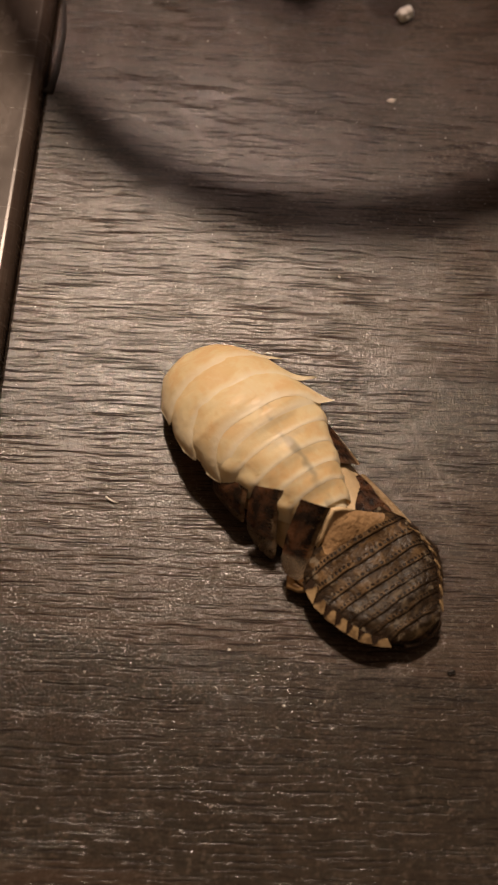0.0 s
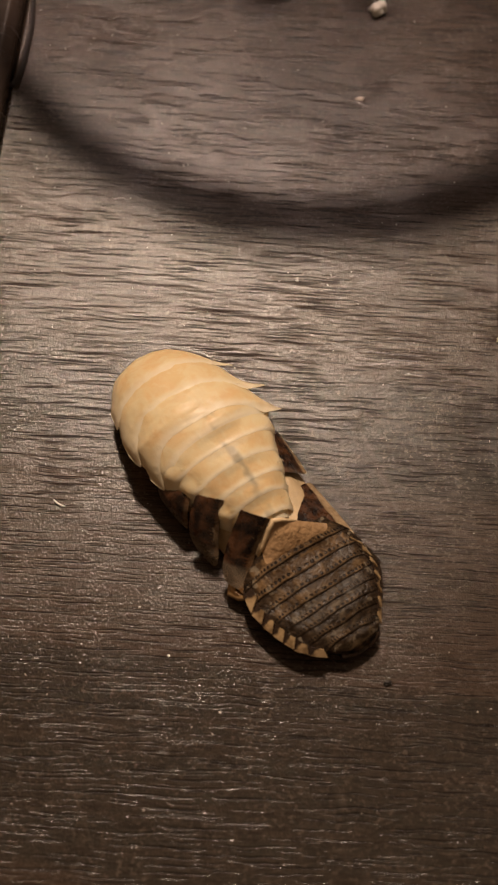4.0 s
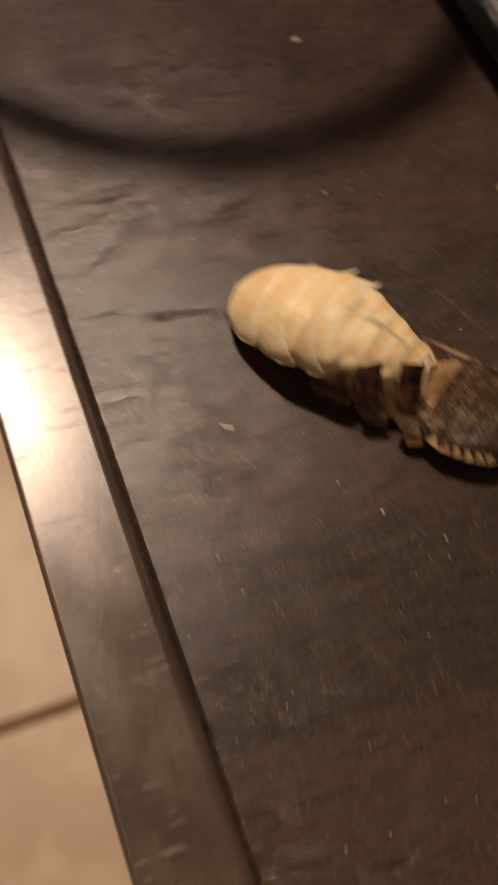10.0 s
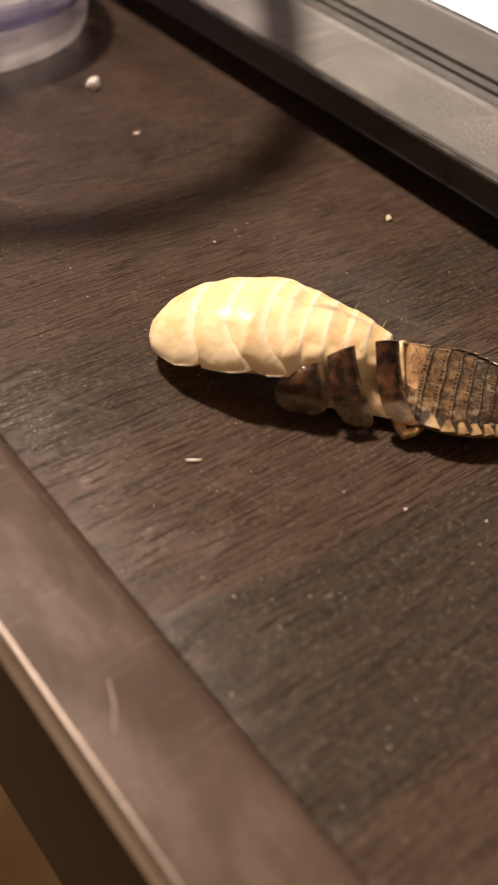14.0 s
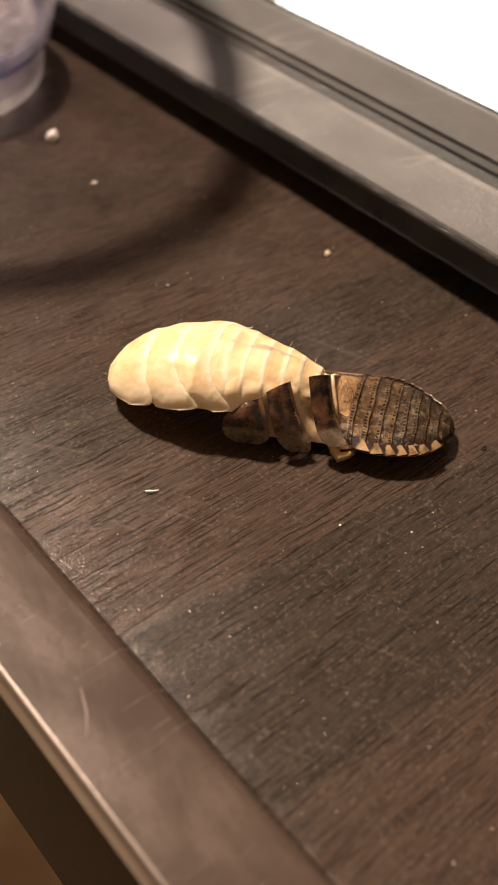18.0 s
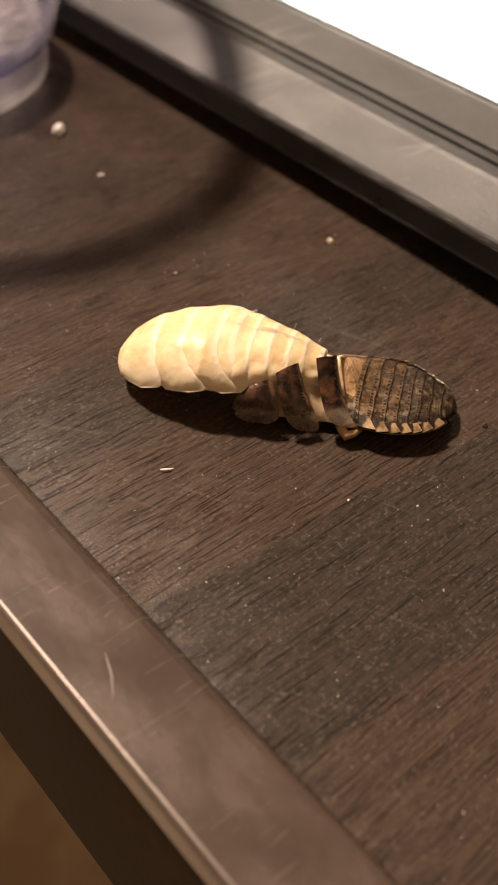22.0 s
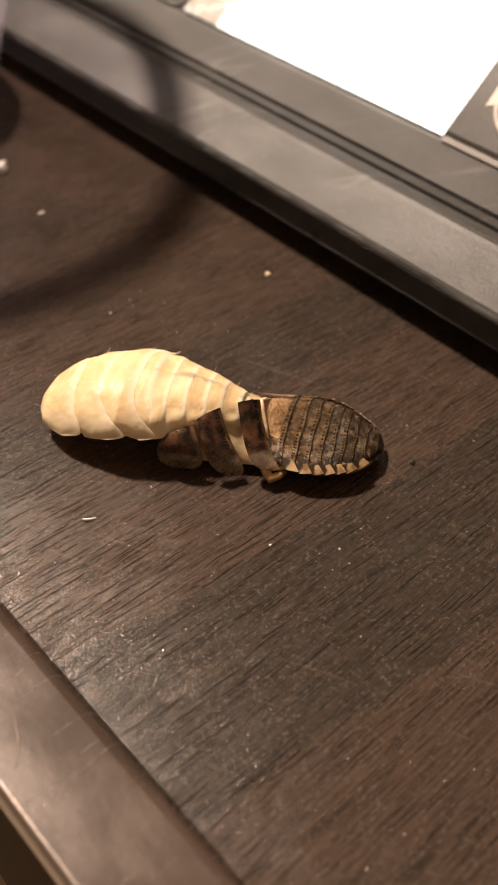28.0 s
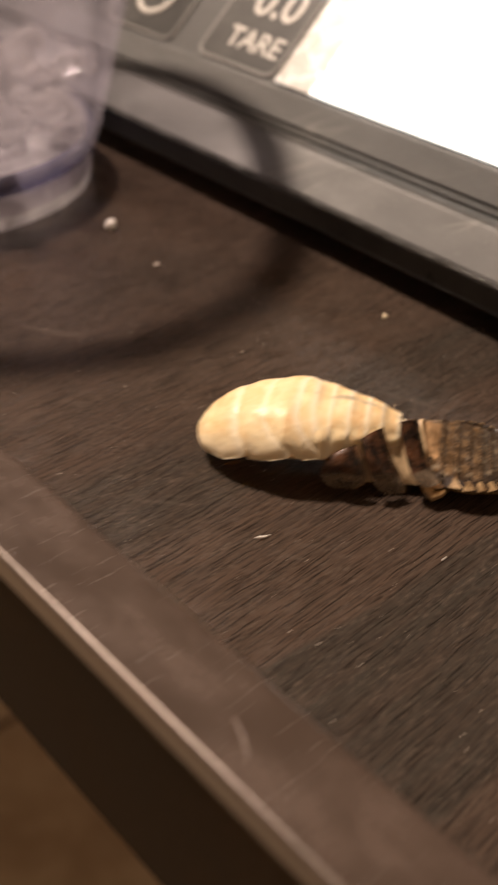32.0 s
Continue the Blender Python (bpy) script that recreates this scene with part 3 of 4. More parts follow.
def shell(point, ns, na, thick):
    """A curved sheet with thickness. point(v, a) gives its upper side; v runs along, a across, both 0 to 1. UV holds (a, v)."""
    bm = bmesh.new()
    uv = bm.loops.layers.uv.new("uv")
    top = [[Vector(point(i / ns, j / na)) for j in range(na + 1)] for i in range(ns + 1)]
    normal = [[None] * (na + 1) for _ in range(ns + 1)]
    for i in range(ns + 1):
        for j in range(na + 1):
            ds = top[min(i + 1, ns)][j] - top[max(i - 1, 0)][j]
            da = top[i][min(j + 1, na)] - top[i][max(j - 1, 0)]
            n = ds.cross(da)
            normal[i][j] = n.normalized() if n.length > 1e-12 else Vector((0, 0, 1))
    upper = [[bm.verts.new(top[i][j]) for j in range(na + 1)] for i in range(ns + 1)]
    lower = [[bm.verts.new(top[i][j] - normal[i][j] * thick) for j in range(na + 1)] for i in range(ns + 1)]

    def quad(corners, coords):
        try:
            f = bm.faces.new(corners)
        except ValueError:
            return
        f.smooth = True
        for loop, c in zip(f.loops, coords):
            loop[uv].uv = c

    for i in range(ns):
        for j in range(na):
            c = [(j / na, i / ns), ((j + 1) / na, i / ns), ((j + 1) / na, (i + 1) / ns), (j / na, (i + 1) / ns)]
            quad((upper[i][j], upper[i + 1][j], upper[i + 1][j + 1], upper[i][j + 1]), (c[0], c[3], c[2], c[1]))
            quad((lower[i][j], lower[i][j + 1], lower[i + 1][j + 1], lower[i + 1][j]), (c[0], c[1], c[2], c[3]))
    body_faces = len(bm.faces)
    for i in range(ns):
        for j in (0, na):
            q = (upper[i][j], upper[i + 1][j], lower[i + 1][j], lower[i][j])
            quad(q if j else q[::-1], [(j / na, i / ns)] * 4)
    for j in range(na):
        for i in (0, ns):
            q = (upper[i][j], upper[i][j + 1], lower[i][j + 1], lower[i][j])
            quad(q if i else q[::-1], [(j / na, i / ns)] * 4)
    bm.faces.ensure_lookup_table()
    for f in bm.faces[body_faces:]:
        for e in f.edges:
            e.smooth = False
    return bm


def along(table, s):
    """Smooth values from rows of (s, ...)."""
    if s <= table[0][0]:
        return table[0][1:]
    for lo, hi in zip(table, table[1:]):
        if s <= hi[0]:
            f = (s - lo[0]) / (hi[0] - lo[0])
            return tuple(a + (b - a) * f for a, b in zip(lo[1:], hi[1:]))
    return table[-1][1:]


def tube_point(table, s, a, lift=0.0, flat=0.85, arch=0.95):
    """A point of an arched back: s along it, a from one margin (0) over the back to the other (1)."""
    uc, w, ze, h = along(table, s)
    th = math.pi * (1 - a)
    c, n = math.cos(th), max(0.0, math.sin(th))
    x = math.copysign(abs(c) ** flat, c)
    y = n ** arch
    return Vector((s * U, (uc + (w + lift * abs(c)) * x) * U, (ze + (h + lift) * y) * U))


def lump(radius, seed, squash=(1, 1, 1), detail=1, rough=0.3):
    bm = bmesh.new()
    bmesh.ops.create_icosphere(bm, subdivisions=detail, radius=1.0)
    for v in bm.verts:
        k = 1 + rough * noise.noise(v.co * 1.7 + Vector((seed * 3.1, seed * 1.7, seed)))
        v.co = Vector((v.co.x * squash[0], v.co.y * squash[1], v.co.z * squash[2])) * (radius * k)
    return bm


def rod(points, radii, sides=10):
    """A bent rod through points, capped."""
    bm = bmesh.new()
    pts = [Vector(p) for p in points]
    rings = []
    for i, p in enumerate(pts):
        d = (pts[min(i + 1, len(pts) - 1)] - pts[max(i - 1, 0)]).normalized()
        side = d.cross(Vector((0, 0, 1)))
        side = side.normalized() if side.length > 1e-6 else Vector((1, 0, 0))
        up = side.cross(d)
        rings.append([bm.verts.new(p + (side * math.cos(2 * math.pi * k / sides) + up * math.sin(2 * math.pi * k / sides)) * radii[i]) for k in range(sides)])
    for a, b in zip(rings, rings[1:]):
        for k in range(sides):
            bm.faces.new((a[k], a[(k + 1) % sides], b[(k + 1) % sides], b[k]))
    bm.faces.new(rings[0][::-1])
    bm.faces.new(rings[-1])
    bmesh.ops.recalc_face_normals(bm, faces=bm.faces[:])
    return smooth(bm)


def thing(name, m, label, category, group="", kind=""):
    ob = new(name)
    ob.empty_display_size = 0.01
    ob.matrix_basis = m
    return tagged(ob, label, category, group, kind)


# ---- the room round the table ----
FLOOR_Z = -0.60


def room():
    x0, x1, y0, y1, z1 = -1.7, 1.9, -1.6, 2.3, 1.75
    w = 0.1
    walls = {"wall_west": (x0 - w, x0, y0 - w, y1 + w), "wall_east": (x1, x1 + w, y0 - w, y1 + w), "wall_south": (x0, x1, y0 - w, y0), "wall_north": (x0, x1, y1, y1 + w)}
    for name, (a, b, c, d) in walls.items():
        tagged(part(name, box(a, b, c, d, FLOOR_Z - 0.1, z1), PLASTER), "plain dim beige painted room wall", "wall", kind="structure")
    tagged(part("ceiling", box(x0 - w, x1 + w, y0 - w, y1 + w, z1 + 0.001, z1 + 0.1), PLASTER), "plain dim beige painted ceiling", "ceiling", kind="structure")
    floor = tagged(part("floor", box(x0 - w, x1 + w, y0 - w, y1 + w, FLOOR_Z - 0.1, FLOOR_Z - 0.003), GROUT), "beige ceramic tile floor with brown grout joints", "floor", kind="structure")
    # Tiles of 0.3 m, the joints where they show beside the table.
    size, gap = 0.30, 0.007
    me = None
    for i in range(-6, 7):
        for j in range(-6, 8):
            cx, cy = -0.028 + (i + 0.5) * size, 0.150 + (j + 0.5) * size
            if not (x0 < cx - size / 2 and cx + size / 2 < x1 and y0 < cy - size / 2 and cy + size / 2 < y1):
                continue
            if me is None:
                ob = part("tile", box(-size / 2 + gap / 2, size / 2 - gap / 2, -size / 2 + gap / 2, size / 2 - gap / 2, -0.008, 0, 0.002, 1), TILE, floor)
                me = ob.data
            else:
                ob = new("tile", me)
                ob.parent = floor
            ob.location = (cx, cy, FLOOR_Z)


# ---- the table ----
INNER, OUTER = -0.343 * U, -0.474 * U   # faces of the metal edge
GAP = 0.0012 * U                         # thin dark joint between edge and panel
RIM = 0.028 * U                          # how far the edge stands proud
TX1, TY0, TY1 = 0.36, -0.30, 0.80        # far sides of the panel


def table():
    t = thing("side_table", pose(0, 0, 0), "small table with dark wood-grain top and worn bronze metal edge", "table")
    top = part("tabletop", box(INNER, TX1, TY0, TY1, -0.018, 0.0, 0.0004, 1), WOOD, t, "dark brown wood-grain laminate panel")
    layer = top.data.uv_layers.new(name="uv")
    for loop in top.data.loops:
        layer.data[loop.index].uv = top.data.vertices[loop.vertex_index].co.xy
    rim_w = (INNER - GAP) - OUTER
    deep = 0.0010
    low = 0.0285

    def rail(name, m, length):
        b = 0.0007
        # Section of the edge: inner face, top, rounded outer arris, outer face.
        r = 0.019 * U
        bend = [(rim_w - r + r * math.cos(k * math.pi / 16), (RIM - 0.0002) * math.sin(k * math.pi / 16) + 0.0002) for k in range(9)]
        sec = [(rim_w, -deep)] + bend + [(b, RIM), (b, -deep)]
        arc = [(b - 0.00002 - (b - 0.00002) * math.sin(k * math.pi / 20), RIM - b + b * math.cos(k * math.pi / 20)) for k in range(11)]
        ob = part(name, extrusion(sec, 0, length), BRONZE, t, "scratched bronze-coloured metal edge")
        ob.matrix_basis = m
        worn = part("arris", extrusion(arc + [(0, -deep), (b - 0.00002, -deep)], 0, length), POLISHED, t, "bright worn arris of the metal edge")
        worn.matrix_basis = m
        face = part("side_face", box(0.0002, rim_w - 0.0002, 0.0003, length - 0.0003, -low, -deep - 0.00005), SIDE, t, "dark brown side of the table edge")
        face.matrix_basis = m
        return ob

    span = TY1 - TY0 + 2 * (GAP + rim_w)
    rail("edge_rail", pose(OUTER, TY0 - GAP - rim_w, 0), span)
    rail("edge_rail", pose(TX1 + GAP + rim_w, TY1 + GAP + rim_w, 0, 0, 0, 180), span)
    wide = TX1 - INNER + 2 * GAP - 0.0004
    rail("edge_rail", pose(INNER - GAP + 0.0002 + wide, TY0 - GAP - rim_w, 0, 0, 0, 90), wide)
    rail("edge_rail", pose(INNER - GAP + 0.0002, TY1 + GAP + rim_w, 0, 0, 0, -90), wide)
    part("joint_bed", box(INNER - GAP + 0.0001, TX1 + GAP - 0.0001, TY0 - GAP + 0.0001, TY1 + GAP - 0.0001, -0.0280, -0.0184), GROOVE, t, "dark bed under the joint")
    for x in (OUTER + 0.03, TX1 - 0.02):
        for y in (TY0 + 0.01, TY1 - 0.01):
            part("leg", box(x - 0.012, x + 0.012, y - 0.012, y + 0.012, FLOOR_Z, -0.0290, 0.001, 1), SIDE, t)
    # A worn curved scratch on the metal edge.
    curve = [(-0.414, 0.255), (-0.420, 0.240), (-0.427, 0.222), (-0.438, 0.205), (-0.452, 0.190)]
    part("scratch", rod([(x * U, y * U, RIM - 0.00004) for x, y in curve], [0.00002, 0.00012, 0.00016, 0.0001, 0.00002], 6), SCRATCH, t, "pale scratch worn into the metal edge")
    # A lifted sliver of laminate at the joint.
    pts = [(-0.352, 1.36), (-0.334, 1.33), (-0.327, 1.25), (-0.329, 1.17), (-0.336, 1.125), (-0.344, 1.13)]
    part("chipped_edge", rod([(x * U, y * U, 0.0001) for x, y in pts], [0.00025, 0.0003, 0.00032, 0.00035, 0.0006, 0.0003], 8), GROOVE, t, "dark chipped edge of the laminate")


# ---- the pale cockroach ----
BODY = pose(-0.083 * U, 0.636 * U, 0.0, 0, 0, -54.8)
#        s      middle  half    edge   rise
BACK = [(-0.0235, 0.000, 0.011, 0.026, 0.008), (-0.019, 0.000, 0.027, 0.026, 0.016), (-0.008, -0.001, 0.046, 0.027, 0.030), (0.008, -0.001, 0.059, 0.028, 0.043), (0.030, -0.001, 0.069, 0.033, 0.056),
        (0.055, 0.000, 0.077, 0.041, 0.057), (0.080, 0.001, 0.082, 0.048, 0.057), (0.110, 0.005, 0.087, 0.055, 0.055), (0.135, 0.008, 0.086, 0.058, 0.053), (0.165, 0.009, 0.077, 0.058, 0.050),
        (0.200, 0.010, 0.064, 0.056, 0.050), (0.240, 0.012, 0.048, 0.053, 0.045), (0.275, 0.014, 0.032, 0.048, 0.035), (0.330, 0.018, 0.020, 0.030, 0.014)]


def swept(rear, near, far):
    """The hind edge of a shield: straight over the back, drawn back to a tip on each flank."""

    def edge(q):
        g = min(1.0, max(0.0, (-q - 0.26) / 0.68)) ** 1.8 if q < 0 else min(1.0, max(0.0, (q - 0.12) / 0.55)) ** 1.4
        return rear + ((near if q < 0 else far) - rear) * g - 0.004 * (1 - q * q)

    return edge


def shield(front, rear, seed, tip=0.004, far_tip=0.006, swell=0.0):
    """point() for one shield of the thorax. front and rear give s for q, from -1 on the near flank to 1 on the far one."""

    def point(v, a):
        q = 2 * a - 1
        k = abs(q)
        f, r = front(q), rear(q)
        if q < -0.70:
            # The near tongue has a round end.
            r -= 0.030 * (1 - math.sqrt(max(0.0, 1 - ((k - 0.70) / 0.30) ** 3)))
            f += 0.008 * ((k - 0.70) / 0.30) ** 2
        f = min(f, r - 0.004)
        s = f + (r - f) * v
        out = min(1.0, max(0.0, (k - 0.5) / 0.5)) ** 2
        lift = -0.0006 + 0.0012 * v ** 3 + (tip if q < 0 else far_tip) * out * v ** 2
        lift += swell * math.sin(math.pi * min(1.0, v * 1.05)) * (1 - k ** 4)
        lift += 0.0026 * noise.noise(Vector((s * 38 + 2.3, a * 5.5, 2.3)))
        lift += 0.0005 * noise.noise(Vector((s * 150 + seed, a * 24.0, seed * 1.7))) * (1 - out)
        if v > 0.92:
            lift -= 0.0007 * ((v - 0.92) / 0.08) ** 2
        p = tube_point(BACK, s, a, lift, arch=1.1)
        if q > 0:
            # The far tips stand off the body as thin pads.
            p.y += 0.014 * out * v ** 2 * U
            p.z += 0.012 * out * v ** 2 * U
        else:
            p.y -= 0.004 * out * (0.3 + 0.7 * v) * U
        return p

    return point


def plate_on(table, front, rear, near, far, a0=0.0, a1=1.0, low=-0.003, high=0.0035, ripple=0.0, seed=0.0, flare=0.0, arch=0.95, fold=0.0, corner=0.0, ragged=0.0):
    """point() for one overlapping back plate; near and far are its hind corners, rounded by corner."""

    def point(v, a):
        a = a0 + (a1 - a0) * a
        q = abs(2 * a - 1)
        bend = ((near if a < 0.5 else far) - rear) * q ** 2.3
        if corner and q > 0.80:
            bend -= corner * (1 - math.sqrt(max(0.0, 1 - ((q - 0.80) / 0.20) ** 2))) * v ** 2
        s = (front + bend * 0.85 * (0.4 + 0.6 * v)) * (1 - v) + (rear + bend) * v
        if ragged:
            s += ragged * v * noise.noise(Vector((a * 7.0, rear * 90.0, 3.1)))
        lift = low + (high - low) * v
        if v > 0.9:
            lift -= 0.0006 * ((v - 0.9) / 0.1) ** 2
        if ripple:
            lift += ripple * noise.noise(Vector((s * 38 + seed, a * 5.5, seed)))
        if fold:
            # Soft puckers on the flanks.
            lift += (1.0 if a < 0.5 else 0.35) * fold * (math.exp(-((q - 0.66) / 0.12) ** 2) * math.sin(math.pi * max(0.0, (v - 0.3) / 0.7)) - 0.5 * math.exp(-((q - 0.46) / 0.10) ** 2) * math.sin(math.pi * max(0.0, (v - 0.3) / 0.7)) + 0.25 * q * noise.noise(Vector((s * 70 + seed, a * 12, seed * 2.1))))
        p = tube_point(table, s, a, lift, arch=arch)
        if flare:
            # Thin side margins that swell outwards behind their root.
            p.y += math.copysign(flare * q ** 6 * (0.5 * math.sin(math.pi * min(1.0, v * 0.85)) - 0.9 * (1 - v) ** 2), a - 0.5) * U
            p.z -= flare * 0.35 * q ** 8 * math.sin(math.pi * min(1.0, v * 0.8)) * U
        return p

    return point


def cockroach():
    c = thing("cockroach", BODY, "soft cream-white freshly moulted cockroach pulling out of its dark old shell", "cockroach")
    seams = [lambda q: -0.0235, swept(0.046, 0.069, 0.060), swept(0.087, 0.134, 0.112), swept(0.130, 0.176, 0.152)]
    for k, (name, label) in enumerate((("pronotum", "cream shield over the head"), ("mesonotum", "cream shield with thin far tip"), ("metanotum", "cream shield with thin far tip"))):
        before = (lambda q, e=seams[k]: e(q) - (0.010 if e is not seams[0] else 0.0))
        part(name, shell(shield(before, seams[k + 1], 2.3 + 0.4 * k, 0.0005 if k == 0 else 0.0015, 0.0 if k == 0 else 0.004, 0.0022), 34, 96, 0.0004 * U), CREAM, c, label)
    rears = [0.148, 0.171, 0.197, 0.223, 0.244, 0.268]
    front = 0.100
    for k, rear in enumerate(rears):
        part("abdomen_segment", shell(plate_on(BACK, front, rear, rear + (0.040 if k == 0 else 0.010), rear + 0.006, 0.02 if k == 0 else 0.0, 0.94 if k == 0 else 1.0, ripple=0.0026, seed=2.3, low=-0.0012 if k == 0 else -0.0010, high=-0.0002 if k == 0 else 0.0002, flare=0.004, arch=1.08, fold=0.0008 if k == 0 else 0.0036, corner=0.010), 22, 84, 0.0005 * U), CREAM_BELLY, c)
        front = rear - 0.007
    # Soft underside of the body.

    def belly(v, a):
        s = -0.020 + v * 0.300
        uc, w, ze, h = along(BACK, s)
        th = math.pi * a
        return Vector((s * U, (uc - 0.74 * w * math.cos(th)) * U, (ze + 0.004 - (ze - 0.010) * math.sin(th) ** 0.7) * U))

    part("underside", shell(belly, 20, 16, -0.002 * U), CREAM, c)
    # The soft body that fills the plates.

    def core(v, a):
        return tube_point(BACK, -0.020 + v * 0.296, a, -0.0048, arch=1.08)

    part("body", shell(core, 36, 30, 0.002 * U), CREAM, c)
    # A few fine bristles.
    for s0, u0, z0, ds, du, dz in ((-0.010, -0.046, 0.040, -0.006, -0.004, 0.004), (-0.020, -0.028, 0.036, -0.006, -0.002, 0.003), (0.050, 0.070, 0.072, 0.004, 0.004, 0.009), (0.096, 0.072, 0.080, 0.005, 0.004, 0.008), (0.215, 0.060, 0.085, 0.003, 0.004, 0.008), (0.255, 0.040, 0.085, 0.003, 0.003, 0.008)):
        bristle = [((s0 + ds * k) * U, (u0 + du * k) * U, (z0 + dz * k) * U) for k in (-0.6, 0.4, 1.0)]
        part("bristle", rod(bristle, [0.00028 * U, 0.0002 * U, 0.00006 * U], 5), IVORY, c)
    return c


# ---- the shed shell ----
SHED = [(0.150, 0.012, 0.070, 0.024, 0.030), (0.285, 0.020, 0.064, 0.030, 0.026), (0.305, 0.022, 0.067, 0.031, 0.020), (0.330, 0.024, 0.076, 0.031, 0.014), (0.355, 0.025, 0.082, 0.031, 0.012),
        (0.380, 0.028, 0.080, 0.030, 0.012), (0.400, 0.028, 0.072, 0.030, 0.012), (0.420, 0.027, 0.060, 0.029, 0.012), (0.435, 0.028, 0.046, 0.028, 0.011), (0.446, 0.031, 0.034, 0.027, 0.010), (0.453, 0.033, 0.022, 0.025, 0.008), (0.4575, 0.033, 0.008, 0.020, 0.004)]


def between(front, rear, bulge=0.004, sign=1.0, round_off=0.93):
    """point() for a loose plate stretched between its front and its hind edge, each a line of (s, u, z) from the outer margin inwards."""

    def on(line, a):
        if len(line) == 3:
            # A smooth bow through the three places.
            p, q, r = (Vector(c) for c in line)
            return p * (2 * (a - 0.5) * (a - 1)) + q * (4 * a * (1 - a)) + r * (2 * a * (a - 0.5))
        k = min(int(a * (len(line) - 1)), len(line) - 2)
        f = a * (len(line) - 1) - k
        return Vector(line[k]).lerp(Vector(line[k + 1]), f)

    def point(v, a):
        if a < 0.48:
            # The outer margin is rounded off.
            v = 0.5 + (v - 0.5) * math.sqrt(1 - (round_off * (0.48 - a) / 0.48) ** 2.6)
        p = on(front, a).lerp(on(rear, a), v)
        swell = bulge * math.sin(math.pi * min(1.0, 0.15 + 0.7 * v)) * math.sin(math.pi * min(1.0, 0.2 + 0.65 * a))
        swell += 0.0022 * noise.noise(Vector((p.x * 60, p.y * 60, p.z * 60))) * math.sin(math.pi * a)
        p += Vector((0, -0.55 * sign, 0.8)) * swell
        return p * U

    return point


def shed_shell():
    t = thing("shed_shell", BODY, "dark brown mottled shed cockroach shell with pale scalloped margin", "insect shell")
    near = [([(0.156, -0.072, 0.004), (0.158, -0.068, 0.034), (0.166, -0.060, 0.056)], [(0.228, -0.062, 0.004), (0.218, -0.062, 0.040), (0.202, -0.048, 0.073)]),
            ([(0.236, -0.068, 0.004), (0.222, -0.062, 0.046), (0.206, -0.043, 0.080)], [(0.292, -0.056, 0.005), (0.260, -0.043, 0.040), (0.233, -0.021, 0.089)]),
            ([(0.298, -0.064, 0.022), (0.276, -0.043, 0.045), (0.255, -0.012, 0.096)], [(0.332, -0.046, 0.029), (0.303, -0.020, 0.041), (0.281, 0.014, 0.086)])]
    far = [([(0.170, 0.100, 0.020), (0.175, 0.090, 0.042), (0.184, 0.078, 0.060)], [(0.240, 0.099, 0.025), (0.236, 0.082, 0.046), (0.228, 0.060, 0.064)]),
           ([(0.246, 0.096, 0.022), (0.250, 0.077, 0.037), (0.250, 0.047, 0.055)], [(0.342, 0.103, 0.033), (0.320, 0.071, 0.043), (0.288, 0.026, 0.064)])]
    for sign, some in ((1.0, near), (-1.0, far)):
        for front, rear in some:
            part("thorax_plate", shell(between(front, rear, 0.019 if sign > 0 else 0.003, sign, 0.95 if sign > 0 else 0.55), 20, 32, sign * 0.0010 * U), OLD_THORAX if sign > 0 else OLD_THORAX_FAR, t, "split dark brown thorax plate with pale margin")
    # Skin between the plates of each flank.
    skin = between([(0.170, -0.056, 0.010), (0.174, -0.054, 0.034), (0.184, -0.046, 0.058)], [(0.330, -0.036, 0.014), (0.304, -0.020, 0.036), (0.284, 0.010, 0.076)], 0.008, 1.0, 0.2)
    part("membrane", shell(skin, 24, 12, 0.001 * U), SKIN, t, "pale cream membrane under the split plates")
    other = between([(0.180, 0.090, 0.014), (0.186, 0.078, 0.036), (0.196, 0.064, 0.054)], [(0.330, 0.086, 0.024), (0.308, 0.060, 0.040), (0.288, 0.028, 0.066)], 0.008, -1.0, 0.2)
    part("membrane", shell(other, 24, 12, -0.001 * U), SKIN, t, "pale cream membrane under the split plates")
    pouch = smooth(lump(0.015 * U, 4.0, (1.4, 0.6, 0.5), 3, 0.25))
    bmesh.ops.translate(pouch, verts=pouch.verts[:], vec=(0.312 * U, -0.048 * U, 0.028 * U))
    part("membrane", pouch, MEMBRANE, t, "shiny amber fold beside the leg")
    # The amber neck of the abdomen bulges down from the lifted thorax.
    web = between([(0.305, -0.026, 0.036), (0.300, -0.012, 0.046), (0.282, 0.012, 0.084), (0.286, 0.026, 0.078), (0.303, 0.062, 0.054), (0.312, 0.082, 0.040)], [(0.326, -0.034, 0.036), (0.322, -0.016, 0.043), (0.318, 0.008, 0.046), (0.318, 0.034, 0.046), (0.323, 0.064, 0.042), (0.330, 0.084, 0.036)], 0.004, 0.0, 0.2)
    part("membrane", shell(web, 14, 36, 0.0012 * U), MEMBRANE, t, "shiny amber membrane between thorax and abdomen")
    fronts = [0.299, 0.316, 0.339, 0.357, 0.373, 0.388, 0.402, 0.416, 0.431]
    rears = [0.324, 0.345, 0.363, 0.379, 0.394, 0.408, 0.422, 0.437, 0.4575]
